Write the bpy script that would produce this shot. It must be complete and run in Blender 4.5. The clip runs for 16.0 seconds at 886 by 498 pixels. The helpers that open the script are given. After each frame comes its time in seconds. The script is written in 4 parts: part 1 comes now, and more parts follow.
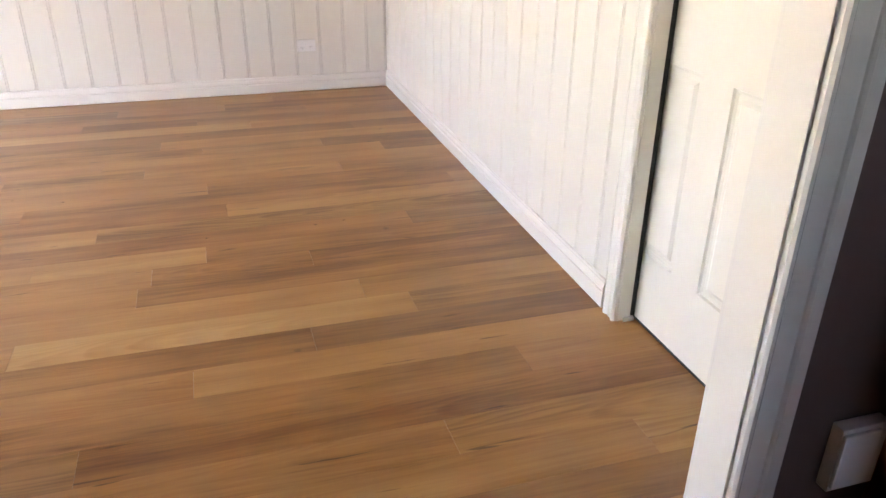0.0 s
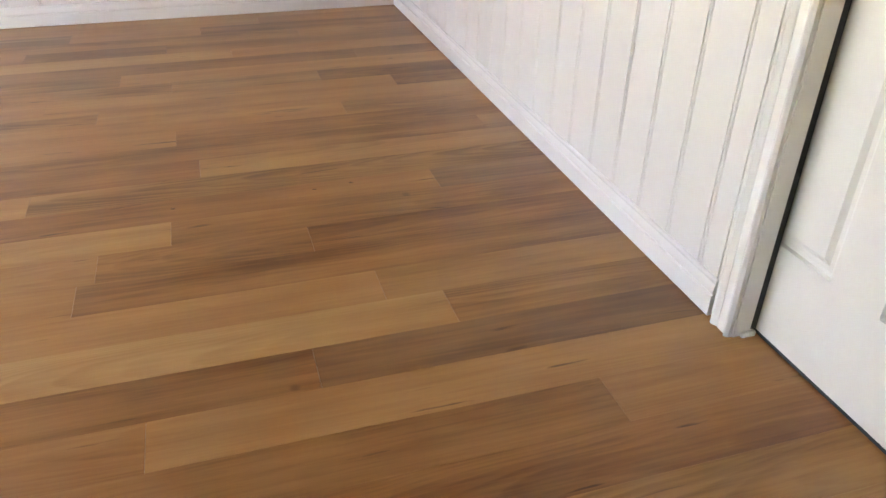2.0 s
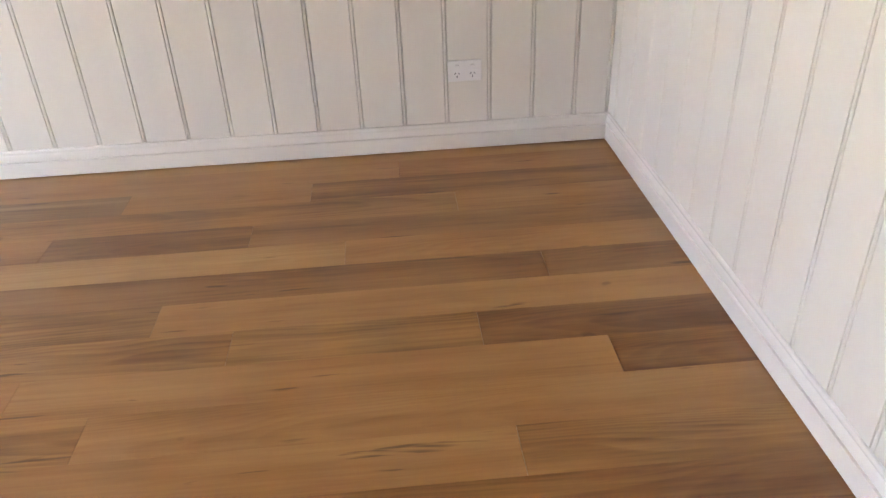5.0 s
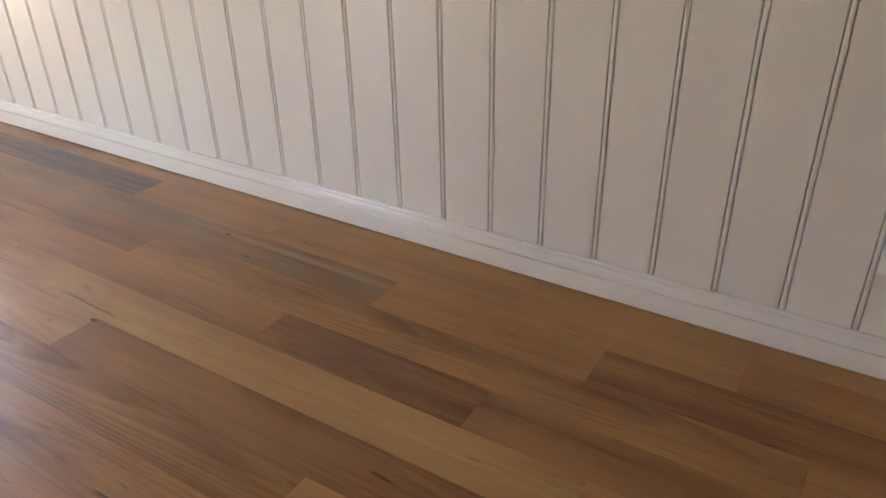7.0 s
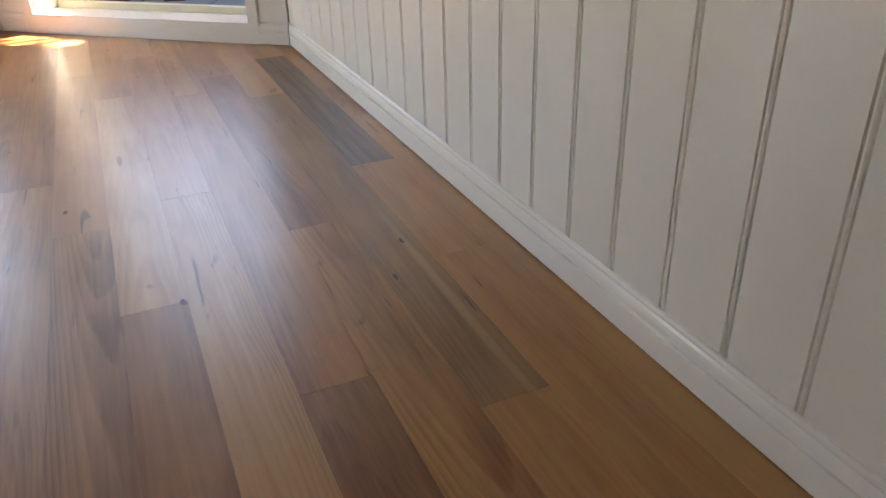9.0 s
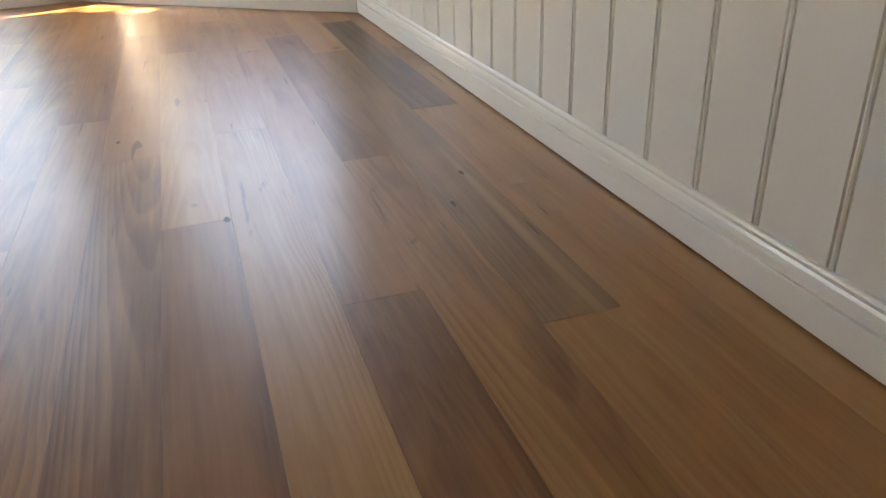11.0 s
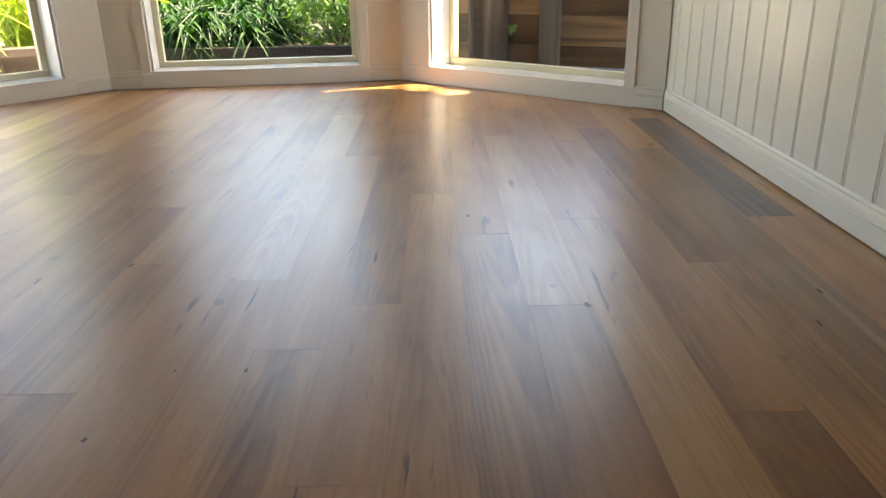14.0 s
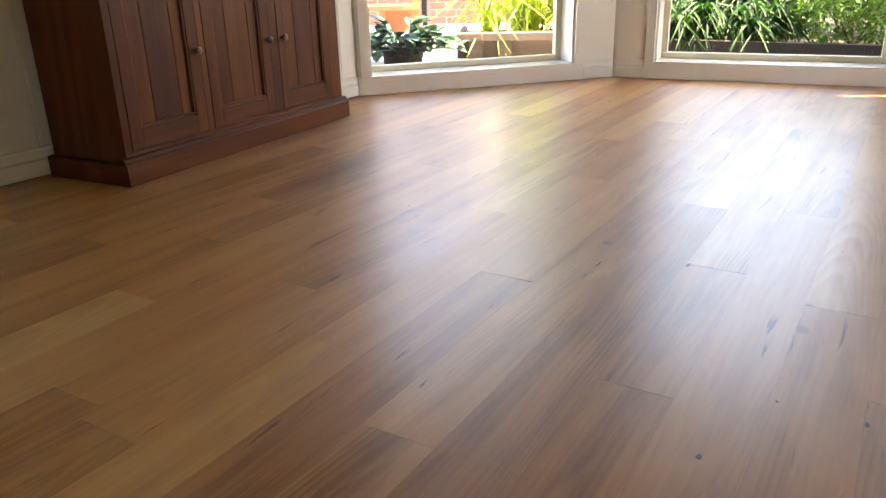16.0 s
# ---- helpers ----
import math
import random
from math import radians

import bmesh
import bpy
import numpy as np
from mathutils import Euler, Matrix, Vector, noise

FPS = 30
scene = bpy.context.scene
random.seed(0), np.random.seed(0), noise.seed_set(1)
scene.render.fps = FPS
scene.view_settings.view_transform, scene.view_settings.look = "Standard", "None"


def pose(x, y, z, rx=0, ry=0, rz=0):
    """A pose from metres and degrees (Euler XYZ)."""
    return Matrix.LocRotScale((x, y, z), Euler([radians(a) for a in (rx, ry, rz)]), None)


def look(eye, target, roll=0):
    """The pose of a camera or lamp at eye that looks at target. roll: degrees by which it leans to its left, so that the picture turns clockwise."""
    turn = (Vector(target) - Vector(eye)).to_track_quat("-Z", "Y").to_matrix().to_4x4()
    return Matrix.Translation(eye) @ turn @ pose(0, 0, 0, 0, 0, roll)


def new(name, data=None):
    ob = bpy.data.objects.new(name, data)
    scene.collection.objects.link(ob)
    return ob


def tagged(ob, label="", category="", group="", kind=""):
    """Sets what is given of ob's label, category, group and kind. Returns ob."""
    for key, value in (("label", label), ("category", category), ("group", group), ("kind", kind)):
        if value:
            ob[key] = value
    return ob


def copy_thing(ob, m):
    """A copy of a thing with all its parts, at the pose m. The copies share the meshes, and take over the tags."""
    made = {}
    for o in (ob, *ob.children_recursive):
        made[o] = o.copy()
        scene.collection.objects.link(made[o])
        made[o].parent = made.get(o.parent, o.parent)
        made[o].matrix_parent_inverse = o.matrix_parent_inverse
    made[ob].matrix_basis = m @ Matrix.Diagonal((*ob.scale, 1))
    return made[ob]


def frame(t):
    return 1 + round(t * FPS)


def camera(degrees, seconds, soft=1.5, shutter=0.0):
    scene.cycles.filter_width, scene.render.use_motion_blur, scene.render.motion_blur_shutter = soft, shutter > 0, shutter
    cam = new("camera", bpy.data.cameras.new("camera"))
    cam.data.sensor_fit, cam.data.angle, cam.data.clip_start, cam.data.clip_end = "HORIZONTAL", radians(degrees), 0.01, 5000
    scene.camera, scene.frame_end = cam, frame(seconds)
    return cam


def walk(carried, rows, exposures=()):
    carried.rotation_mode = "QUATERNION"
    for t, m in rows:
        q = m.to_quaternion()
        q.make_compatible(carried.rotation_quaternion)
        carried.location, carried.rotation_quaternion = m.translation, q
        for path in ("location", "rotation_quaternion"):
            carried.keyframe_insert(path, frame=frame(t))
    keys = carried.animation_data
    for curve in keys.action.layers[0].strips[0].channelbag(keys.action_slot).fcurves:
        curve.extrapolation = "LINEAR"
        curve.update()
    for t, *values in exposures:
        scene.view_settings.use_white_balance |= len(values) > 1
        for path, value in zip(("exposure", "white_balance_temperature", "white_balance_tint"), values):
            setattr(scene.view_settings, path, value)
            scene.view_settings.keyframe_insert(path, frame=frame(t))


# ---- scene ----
cam = camera(61.0, 16.0)
PATH = [
    (0, (-4.807, 1.098, 1.218), (-3.093, 0.562, 0.339), 0.7),
    (0.5, (-4.786, 1.085, 1.212), (-3.124, 0.551, 0.236), 0.9),
    (1, (-4.652, 1.063, 1.153), (-3.033, 0.535, 0.104), 1.0),
    (1.5, (-4.402, 1.083, 1.112), (-2.783, 0.556, 0.062), 1.1),
    (2, (-4.141, 1.024, 1.054), (-2.524, 0.502, 0.0), 1.0),
    (2.5, (-3.873, 0.89, 1.046), (-2.253, 0.373, -0.007), 0.8),
    (3, (-3.577, 0.914, 1.031), (-1.955, 0.402, -0.022), 0.5),
    (3.5, (-3.269, 0.947, 1.022), (-1.644, 0.445, -0.029), 0.2),
    (4, (-2.97, 0.924, 1.042), (-1.34, 0.429, -0.005), 0.8),
    (4.5, (-2.716, 0.878, 1.061), (-1.048, 0.505, 0.022), 0.6),
    (4.7, (-2.622, 0.828, 1.085), (-0.933, 0.556, 0.048), -0.8),
    (6.8, (-1.673, 0.605, 1.076), (-0.152, 1.452, 0.092), -1.3),
    (7, (-1.579, 0.593, 1.067), (-0.115, 1.539, 0.088), -1.3),
    (7.5, (-1.356, 0.622, 1.047), (-0.094, 1.839, 0.085), -1.8),
    (8, (-1.137, 0.67, 1.042), (-0.065, 2.063, 0.088), -1.7),
    (8.5, (-0.895, 0.721, 0.989), (-0.01, 2.238, 0.032), -1.1),
    (9, (-0.755, 0.767, 0.825), (-0.068, 2.382, -0.135), -1.9),
    (9.2, (-0.723, 0.78, 0.748), (-0.083, 2.411, -0.216), -1.9),
    (11.3, (-0.75, 0.796, 0.605), (-0.234, 2.51, -0.288), -2.2),
    (11.5, (-0.756, 0.792, 0.61), (-0.261, 2.528, -0.249), -2.1),
    (12, (-0.763, 0.806, 0.61), (-0.311, 2.592, -0.169), -2.0),
    (12.5, (-0.787, 0.803, 0.61), (-0.378, 2.629, -0.097), -1.6),
    (13, (-0.846, 0.81, 0.624), (-0.509, 2.649, -0.085), -1.3),
    (13.5, (-0.937, 0.818, 0.641), (-0.722, 2.674, -0.073), -1.0),
    (14, (-1.034, 0.786, 0.667), (-1.031, 2.653, -0.049), -1.0),
    (14.5, (-1.134, 0.738, 0.692), (-1.424, 2.583, -0.023), -1.0),
    (15, (-1.222, 0.714, 0.697), (-1.839, 2.477, -0.016), -1.1),
    (15.5, (-1.323, 0.758, 0.679), (-2.161, 2.429, -0.034), -1.5),
    (16, (-1.413, 0.81, 0.662), (-2.399, 2.397, -0.052), -1.5),
]
walk(cam, [(t, look(e, g, r)) for t, e, g, r in PATH], exposures=[(0, 5.5, 7800, 27), (1, 5.45, 8000, 28), (2, 5.25, 7700, 24), (4.7, 5.2, 7800, 24), (6.8, 4.45, 8300, 26), (8.0, 4.2, 8200, 23), (8.5, 4.3, 8100, 21), (9.0, 3.95, 8000, 19), (11.5, 3.95, 8900, 17), (12.5, 3.7, 8900, 13), (14, 3.7, 8600, 12), (14.5, 3.3, 8100, 13), (15, 3.4, 8000, 14), (15.5, 3.7, 8100, 14), (16, 4.2, 8700, 18)])

# ---- world and sun ----
SUN_AZ, SUN_EL = 20.0, 52.0
world = bpy.data.worlds.new("sky")
scene.world = world
world.use_nodes = True
sky = world.node_tree.nodes.new("ShaderNodeTexSky")
sky.sky_type = "NISHITA"
sky.sun_disc = False
sky.sun_elevation = radians(SUN_EL)
sky.sun_rotation = radians(90 - SUN_AZ)
world.node_tree.links.new(sky.outputs[0], world.node_tree.nodes["Background"].inputs[0])
world.node_tree.nodes["Background"].inputs[1].default_value = 0.15
sun = new("sun", bpy.data.lights.new("sun", "SUN"))
sun.data.energy, sun.data.angle, sun.data.color = 5.0, radians(0.5), (1.0, 0.95, 0.87)
sd = Vector((math.cos(radians(SUN_AZ)) * math.cos(radians(SUN_EL)), math.sin(radians(SUN_AZ)) * math.cos(radians(SUN_EL)), math.sin(radians(SUN_EL))))
sun.matrix_world = look(sd * 30, (0, 0, 0))


# ---- materials ----
def material(name, rough=0.5, metal=0.0):
    m = bpy.data.materials.new(name)
    m.use_nodes = True
    nt = m.node_tree
    b = nt.nodes["Principled BSDF"]
    b.inputs["Roughness"].default_value = rough
    b.inputs["Metallic"].default_value = metal
    return m, nt, b


def ramp(nt, fac, stops):
    n = nt.nodes.new("ShaderNodeValToRGB")
    el = n.color_ramp.elements
    while len(el) < len(stops):
        el.new(0.5)
    for e, (p, c) in zip(el, stops):
        e.position = p
        e.color = (*c, 1) if len(c) == 3 else c
    nt.links.new(fac, n.inputs[0])
    return n.outputs[0]


def mixc(nt, fac, a, b, blend="MIX"):
    n = nt.nodes.new("ShaderNodeMix")
    n.data_type = "RGBA"
    n.blend_type = blend
    for sock, v in ((n.inputs[0], fac), (n.inputs[6], a), (n.inputs[7], b)):
        if isinstance(v, (int, float)):
            sock.default_value = v
        elif isinstance(v, tuple):
            sock.default_value = (*v, 1)
        else:
            nt.links.new(v, sock)
    return n.outputs[2]


def maths(nt, op, a, b=0.0, clamp=False):
    n = nt.nodes.new("ShaderNodeMath")
    n.operation, n.use_clamp = op, clamp
    for sock, v in zip(n.inputs, (a, b)):
        if isinstance(v, (int, float)):
            sock.default_value = v
        else:
            nt.links.new(v, sock)
    return n.outputs[0]


def coords(nt, scale=(1, 1, 1), jitter=0.0, rot=(0, 0, 0)):
    """Object coordinates, moved for each object by its random number."""
    tc = nt.nodes.new("ShaderNodeTexCoord")
    mp = nt.nodes.new("ShaderNodeMapping")
    mp.inputs["Scale"].default_value = scale
    mp.inputs["Rotation"].default_value = rot
    nt.links.new(tc.outputs["Object"], mp.inputs["Vector"])
    if jitter:
        oi = nt.nodes.new("ShaderNodeObjectInfo")
        cm = nt.nodes.new("ShaderNodeCombineXYZ")
        nt.links.new(maths(nt, "MULTIPLY", oi.outputs["Random"], jitter), cm.inputs[0])
        nt.links.new(maths(nt, "MULTIPLY", oi.outputs["Random"], jitter * 0.37), cm.inputs[1])
        nt.links.new(maths(nt, "MULTIPLY", oi.outputs["Random"], jitter * 1.7), cm.inputs[2])
        nt.links.new(cm.outputs[0], mp.inputs["Location"])
    return mp.outputs[0]


def noisen(nt, vec, scale, detail=4.0, rough=0.55, dist=0.0):
    n = nt.nodes.new("ShaderNodeTexNoise")
    n.inputs["Scale"].default_value = scale
    n.inputs["Detail"].default_value = detail
    n.inputs["Roughness"].default_value = rough
    n.inputs["Distortion"].default_value = dist
    if vec is not None:
        nt.links.new(vec, n.inputs["Vector"])
    return n.outputs["Fac"]


def bump(nt, bsdf, height, strength, distance=0.002):
    n = nt.nodes.new("ShaderNodeBump")
    n.inputs["Strength"].default_value = strength
    n.inputs["Distance"].default_value = distance
    nt.links.new(height, n.inputs["Height"])
    nt.links.new(n.outputs[0], bsdf.inputs["Normal"])


def paint(name, colour, rough=0.4, var=0.06, scale=3.0, brushed=0.0, gloss=0.0):
    """Painted or mineral surface: broad unevenness, a fine tooth, and brush marks that run up and down."""
    m, nt, b = material(name, rough)
    v = coords(nt, jitter=7.0)
    big = noisen(nt, v, scale, 3)
    fine = noisen(nt, v, 420.0, 2)
    dark = tuple(c * (1 - var * 2) for c in colour)
    nt.links.new(mixc(nt, big, dark, colour), b.inputs["Base Color"])
    if rough >= 0.6:
        bump(nt, b, fine, 0.3, 0.002)
    if brushed:
        marks = noisen(nt, coords(nt, (1, 1, 0.03), 7.0), 190.0, 3, 0.6)
        bump(nt, b, marks, brushed, 0.0006)
        nt.links.new(maths(nt, "ADD", maths(nt, "MULTIPLY", big, 0.12), rough - 0.06), b.inputs["Roughness"])
    b.inputs["Coat Weight"].default_value = gloss
    b.inputs["Coat Roughness"].default_value = 0.22
    return m


def timber(name, stops, along=(1, 1, 1), rough=0.4, rings=26.0, jitter=23.0, streak=0.5, streak_c=(0.05, 0.02, 0.008), spread=0.35, ring_amount=0.45, bumpy=0.15, coat=0.0, spec=0.5):
    """Wood with its grain along the axis whose scale is small."""
    m, nt, b = material(name, rough)
    oi = nt.nodes.new("ShaderNodeObjectInfo")
    v = coords(nt, along, jitter)
    warp = noisen(nt, v, 2.2, 3, 0.5, 0.4)
    fib = noisen(nt, coords(nt, tuple(a * (12 if a > 0.5 else 1.6) for a in along), jitter), 9.0, 5, 0.65)
    wv = nt.nodes.new("ShaderNodeMath")
    wv.operation = "SINE"
    nt.links.new(maths(nt, "MULTIPLY", warp, rings * 2), wv.inputs[0])
    ring = maths(nt, "MULTIPLY", maths(nt, "ADD", wv.outputs[0], 1.0), 0.5)
    tone = maths(nt, "ADD", maths(nt, "MULTIPLY", maths(nt, "SUBTRACT", oi.outputs["Random"], 0.5), spread * 2), 0.5)
    tone = maths(nt, "ADD", tone, maths(nt, "MULTIPLY", maths(nt, "SUBTRACT", ring, 0.5), ring_amount * 0.5))
    tone = maths(nt, "ADD", tone, maths(nt, "MULTIPLY", maths(nt, "SUBTRACT", fib, 0.5), 0.55), clamp=True)
    col = ramp(nt, tone, stops)
    st = noisen(nt, coords(nt, tuple(a * (2.4 if a > 0.5 else 0.9) for a in along), jitter * 1.3), 5.0, 2, 0.4, 0.6)
    stm = ramp(nt, st, [(0.66, (0, 0, 0)), (0.76, (1, 1, 1))])
    col = mixc(nt, maths(nt, "MULTIPLY", stm, streak), col, streak_c)
    nt.links.new(col, b.inputs["Base Color"])
    nt.links.new(maths(nt, "ADD", maths(nt, "MULTIPLY", fib, 0.16), rough - 0.08), b.inputs["Roughness"])
    b.inputs["Specular IOR Level"].default_value = spec
    b.inputs["Coat Weight"].default_value = coat
    b.inputs["Coat Roughness"].default_value = 0.18
    bump(nt, b, fib, bumpy, 0.0008)
    return m


WALL = paint("wall_paint", (0.775, 0.745, 0.675), 0.32, 0.02, brushed=0.08, gloss=0.6)
TRIM = paint("trim_gloss_paint", (0.80, 0.775, 0.715), 0.24, 0.02, gloss=0.25)
DOORP = paint("door_paint", (0.77, 0.74, 0.66), 0.36, 0.02, brushed=0.1)
# unseen ceilings, coloured dark so less light bounces onto the floor
CEIL = paint("ceiling_bounce_dimmed", (0.36, 0.33, 0.28), 0.55, 0.02)
HALL = paint("hall_wall_paint", (0.125, 0.078, 0.068), 0.5, 0.05)
CREAM = paint("cream_sash_paint", (0.72, 0.66, 0.48), 0.35, 0.04)
PLASTIC = paint("white_plastic", (0.82, 0.81, 0.79), 0.3, 0.01)
# near-black for pin slots and bolts, and for shade filled in round the door
DARKHOLE = paint("dark_slot", (0.02, 0.02, 0.02), 0.6)


def floorwood(name, dark, mid, pale, figure=0.5, fleck=0.75, sap=0.0, spread=0.27, smoke=0.0):
    """Strip floor board: grain along y, arched growth rings, gum flecks, a knot here and there, a satin coat."""
    m, nt, b = material(name, 0.4)
    oi = nt.nodes.new("ShaderNodeObjectInfo")
    rnd = oi.outputs["Random"]
    rnd2 = maths(nt, "FRACT", maths(nt, "MULTIPLY", rnd, 37.31))
    rnd3 = maths(nt, "FRACT", maths(nt, "MULTIPLY", rnd, 91.77))
    tc = nt.nodes.new("ShaderNodeTexCoord")
    sep = nt.nodes.new("ShaderNodeSeparateXYZ")
    nt.links.new(tc.outputs["Object"], sep.inputs[0])
    # rings: arches along the board where it was cut through the heart, near straight lines elsewhere
    slow = noisen(nt, coords(nt, (1, 0.22, 1), 31.0), 7.0, 2, 0.45)
    xo = maths(nt, "ADD", sep.outputs[0], maths(nt, "ADD", maths(nt, "MULTIPLY", maths(nt, "SUBTRACT", rnd3, 0.5), 0.11), maths(nt, "MULTIPLY", maths(nt, "SUBTRACT", slow, 0.5), 0.05)))
    lift = maths(nt, "MULTIPLY", maths(nt, "SUBTRACT", rnd2, 0.35), 13.0)
    phase = maths(nt, "ADD", maths(nt, "MULTIPLY", maths(nt, "MULTIPLY", xo, xo), 620.0), maths(nt, "MULTIPLY", sep.outputs[1], lift))
    phase = maths(nt, "ADD", phase, maths(nt, "MULTIPLY", slow, 4.0))
    saw = maths(nt, "FRACT", phase)
    ring = maths(nt, "MULTIPLY", maths(nt, "POWER", saw, 1.7), maths(nt, "SUBTRACT", 1.0, maths(nt, "POWER", saw, 7.0)))
    here = ramp(nt, noisen(nt, coords(nt, (1.5, 0.5, 1), 57.0), 2.6, 2), [(0.36, (0.12, 0.12, 0.12)), (0.62, (1, 1, 1))])
    ring = maths(nt, "MULTIPLY", ring, here)
    fib = noisen(nt, coords(nt, (13, 0.55, 1), 31.0), 9.0, 5, 0.62)
    band = noisen(nt, coords(nt, (3.0, 0.16, 1), 47.0), 5.0, 3, 0.55)
    blotch = noisen(nt, coords(nt, (1, 0.45, 1), 83.0), 5.5, 3, 0.5)
    tone = maths(nt, "ADD", 0.58, maths(nt, "MULTIPLY", maths(nt, "SUBTRACT", rnd, 0.5), spread * 2))
    tone = maths(nt, "SUBTRACT", tone, maths(nt, "MULTIPLY", ring, figure * 0.5))
    tone = maths(nt, "ADD", tone, maths(nt, "MULTIPLY", maths(nt, "SUBTRACT", fib, 0.5), 0.6))
    tone = maths(nt, "ADD", tone, maths(nt, "MULTIPLY", maths(nt, "SUBTRACT", blotch, 0.5), 0.8))
    tone = maths(nt, "ADD", tone, maths(nt, "MULTIPLY", maths(nt, "SUBTRACT", band, 0.48), 1.15), clamp=True)
    col = ramp(nt, tone, [(0.0, dark), (0.5, mid), (1.0, pale)])
    if smoke:
        sm = ramp(nt, noisen(nt, coords(nt, (9.0, 0.35, 1), 29.0), 5.0, 4, 0.6), [(0.42, (0, 0, 0)), (0.60, (1, 1, 1))])
        col = mixc(nt, maths(nt, "MULTIPLY", sm, smoke), col, (0.055, 0.030, 0.018))
    if sap:
        sp = ramp(nt, noisen(nt, coords(nt, (6.0, 0.12, 1), 13.0), 4.0, 1, 0.4), [(0.60, (0, 0, 0)), (0.68, (1, 1, 1))])
        col = mixc(nt, maths(nt, "MULTIPLY", sp, sap), col, (0.42, 0.25, 0.115))
    fl = ramp(nt, noisen(nt, coords(nt, (9.0, 0.75, 1), 19.0), 4.5, 3, 0.5, 0.5), [(0.68, (0, 0, 0)), (0.74, (1, 1, 1))])
    col = mixc(nt, maths(nt, "MULTIPLY", fl, fleck), col, (0.06, 0.022, 0.009))
    kn = ramp(nt, noisen(nt, coords(nt, (1.0, 0.6, 1), 71.0), 15.0, 1, 0.4), [(0.775, (0, 0, 0)), (0.81, (1, 1, 1))])
    col = mixc(nt, maths(nt, "MULTIPLY", kn, 0.4), col, (0.035, 0.014, 0.007))
    nt.links.new(col, b.inputs["Base Color"])
    wear = noisen(nt, coords(nt, (1, 1, 1), 3.0), 2.5, 4)
    nt.links.new(maths(nt, "ADD", maths(nt, "MULTIPLY", wear, 0.14), maths(nt, "ADD", 0.36, maths(nt, "MULTIPLY", fib, 0.08))), b.inputs["Roughness"])
    b.inputs["Specular IOR Level"].default_value = 0.14
    b.inputs["Coat Weight"].default_value = 0.62
    nt.links.new(maths(nt, "ADD", 0.25, maths(nt, "MULTIPLY", wear, 0.13)), b.inputs["Coat Roughness"])
    bump(nt, b, fib, 0.06, 0.0004)
    return m


FLOOR_K = floorwood("floor_smoky", (0.094, 0.045, 0.024), (0.186, 0.102, 0.056), (0.282, 0.162, 0.089), 0.5, spread=0.08, smoke=0.75)
FLOOR_D = floorwood("floor_dark", (0.121, 0.045, 0.014), (0.261, 0.118, 0.043), (0.360, 0.179, 0.069), 0.5, spread=0.12, smoke=0.25)
FLOOR_B = floorwood("floor_brown", (0.142, 0.052, 0.015), (0.307, 0.138, 0.046), (0.415, 0.211, 0.078))
FLOOR_R = floorwood("floor_red", (0.161, 0.056, 0.015), (0.355, 0.152, 0.048), (0.453, 0.225, 0.080))
FLOOR_M = floorwood("floor_mid", (0.171, 0.062, 0.016), (0.370, 0.166, 0.053), (0.477, 0.246, 0.089))
FLOOR_H = floorwood("floor_honey", (0.193, 0.075, 0.020), (0.394, 0.188, 0.061), (0.502, 0.276, 0.101), 0.8)
FLOOR_P = floorwood("floor_pale", (0.202, 0.084, 0.023), (0.407, 0.204, 0.068), (0.516, 0.299, 0.119), 0.9, 0.55)
FLOOR_O = floorwood("floor_olive", (0.112, 0.052, 0.018), (0.253, 0.128, 0.049), (0.372, 0.208, 0.084), 0.5, 0.9, sap=0.85, spread=0.05)
FLOOR = FLOOR_M
KNOT = paint("floor_knot", (0.145, 0.066, 0.030), 0.45, 0.3, 90)
SUBFLOOR = paint("subfloor_dark", (0.03, 0.018, 0.01), 0.8)
CABINET = timber("cabinet_timber", [(0.0, (0.022, 0.0058, 0.0018)), (0.5, (0.100, 0.0280, 0.0075)), (1.0, (0.20, 0.064, 0.0165))], (1, 1, 0.12), 0.5, spread=0.07, spec=0.14)
CAB_H = timber("cabinet_timber_cross", [(0.0, (0.022, 0.0058, 0.0018)), (0.5, (0.100, 0.0280, 0.0075)), (1.0, (0.20, 0.064, 0.0165))], (0.12, 1, 1), 0.5, spread=0.07, spec=0.14)
KNOBM = timber("knob_timber", [(0.0, (0.05, 0.02, 0.01)), (1.0, (0.12, 0.05, 0.025))], (1, 1, 0.5), 0.35)
FENCE = timber("fence_timber", [(0.0, (0.018, 0.010, 0.005)), (0.5, (0.072, 0.040, 0.020)), (1.0, (0.17, 0.100, 0.052))], (0.1, 1, 1), 0.9, bumpy=0.3, spread=0.3, ring_amount=0.8, spec=0.2)
SLEEPER = timber("sleeper_timber", [(0.0, (0.018, 0.012, 0.009)), (0.5, (0.042, 0.029, 0.022)), (1.0, (0.080, 0.056, 0.042))], (0.1, 1, 1), 0.8, bumpy=0.2)
POSTW = timber("post_timber", [(0.0, (0.13, 0.04, 0.014)), (1.0, (0.27, 0.10, 0.034))], (1, 1, 0.1), 0.5)
FENCE_P = timber("fence_post_timber", [(0.0, (0.010, 0.008, 0.007)), (0.5, (0.040, 0.032, 0.027)), (1.0, (0.13, 0.105, 0.088))], (1, 1, 0.1), 0.9, bumpy=0.3, ring_amount=0.8, spec=0.2)
DARKW = timber("dark_edging_timber", [(0.0, (0.010, 0.008, 0.007)), (1.0, (0.030, 0.023, 0.019))], (0.1, 1, 1), 0.8)
POT = paint("black_pot_plastic", (0.004, 0.004, 0.005), 0.9)
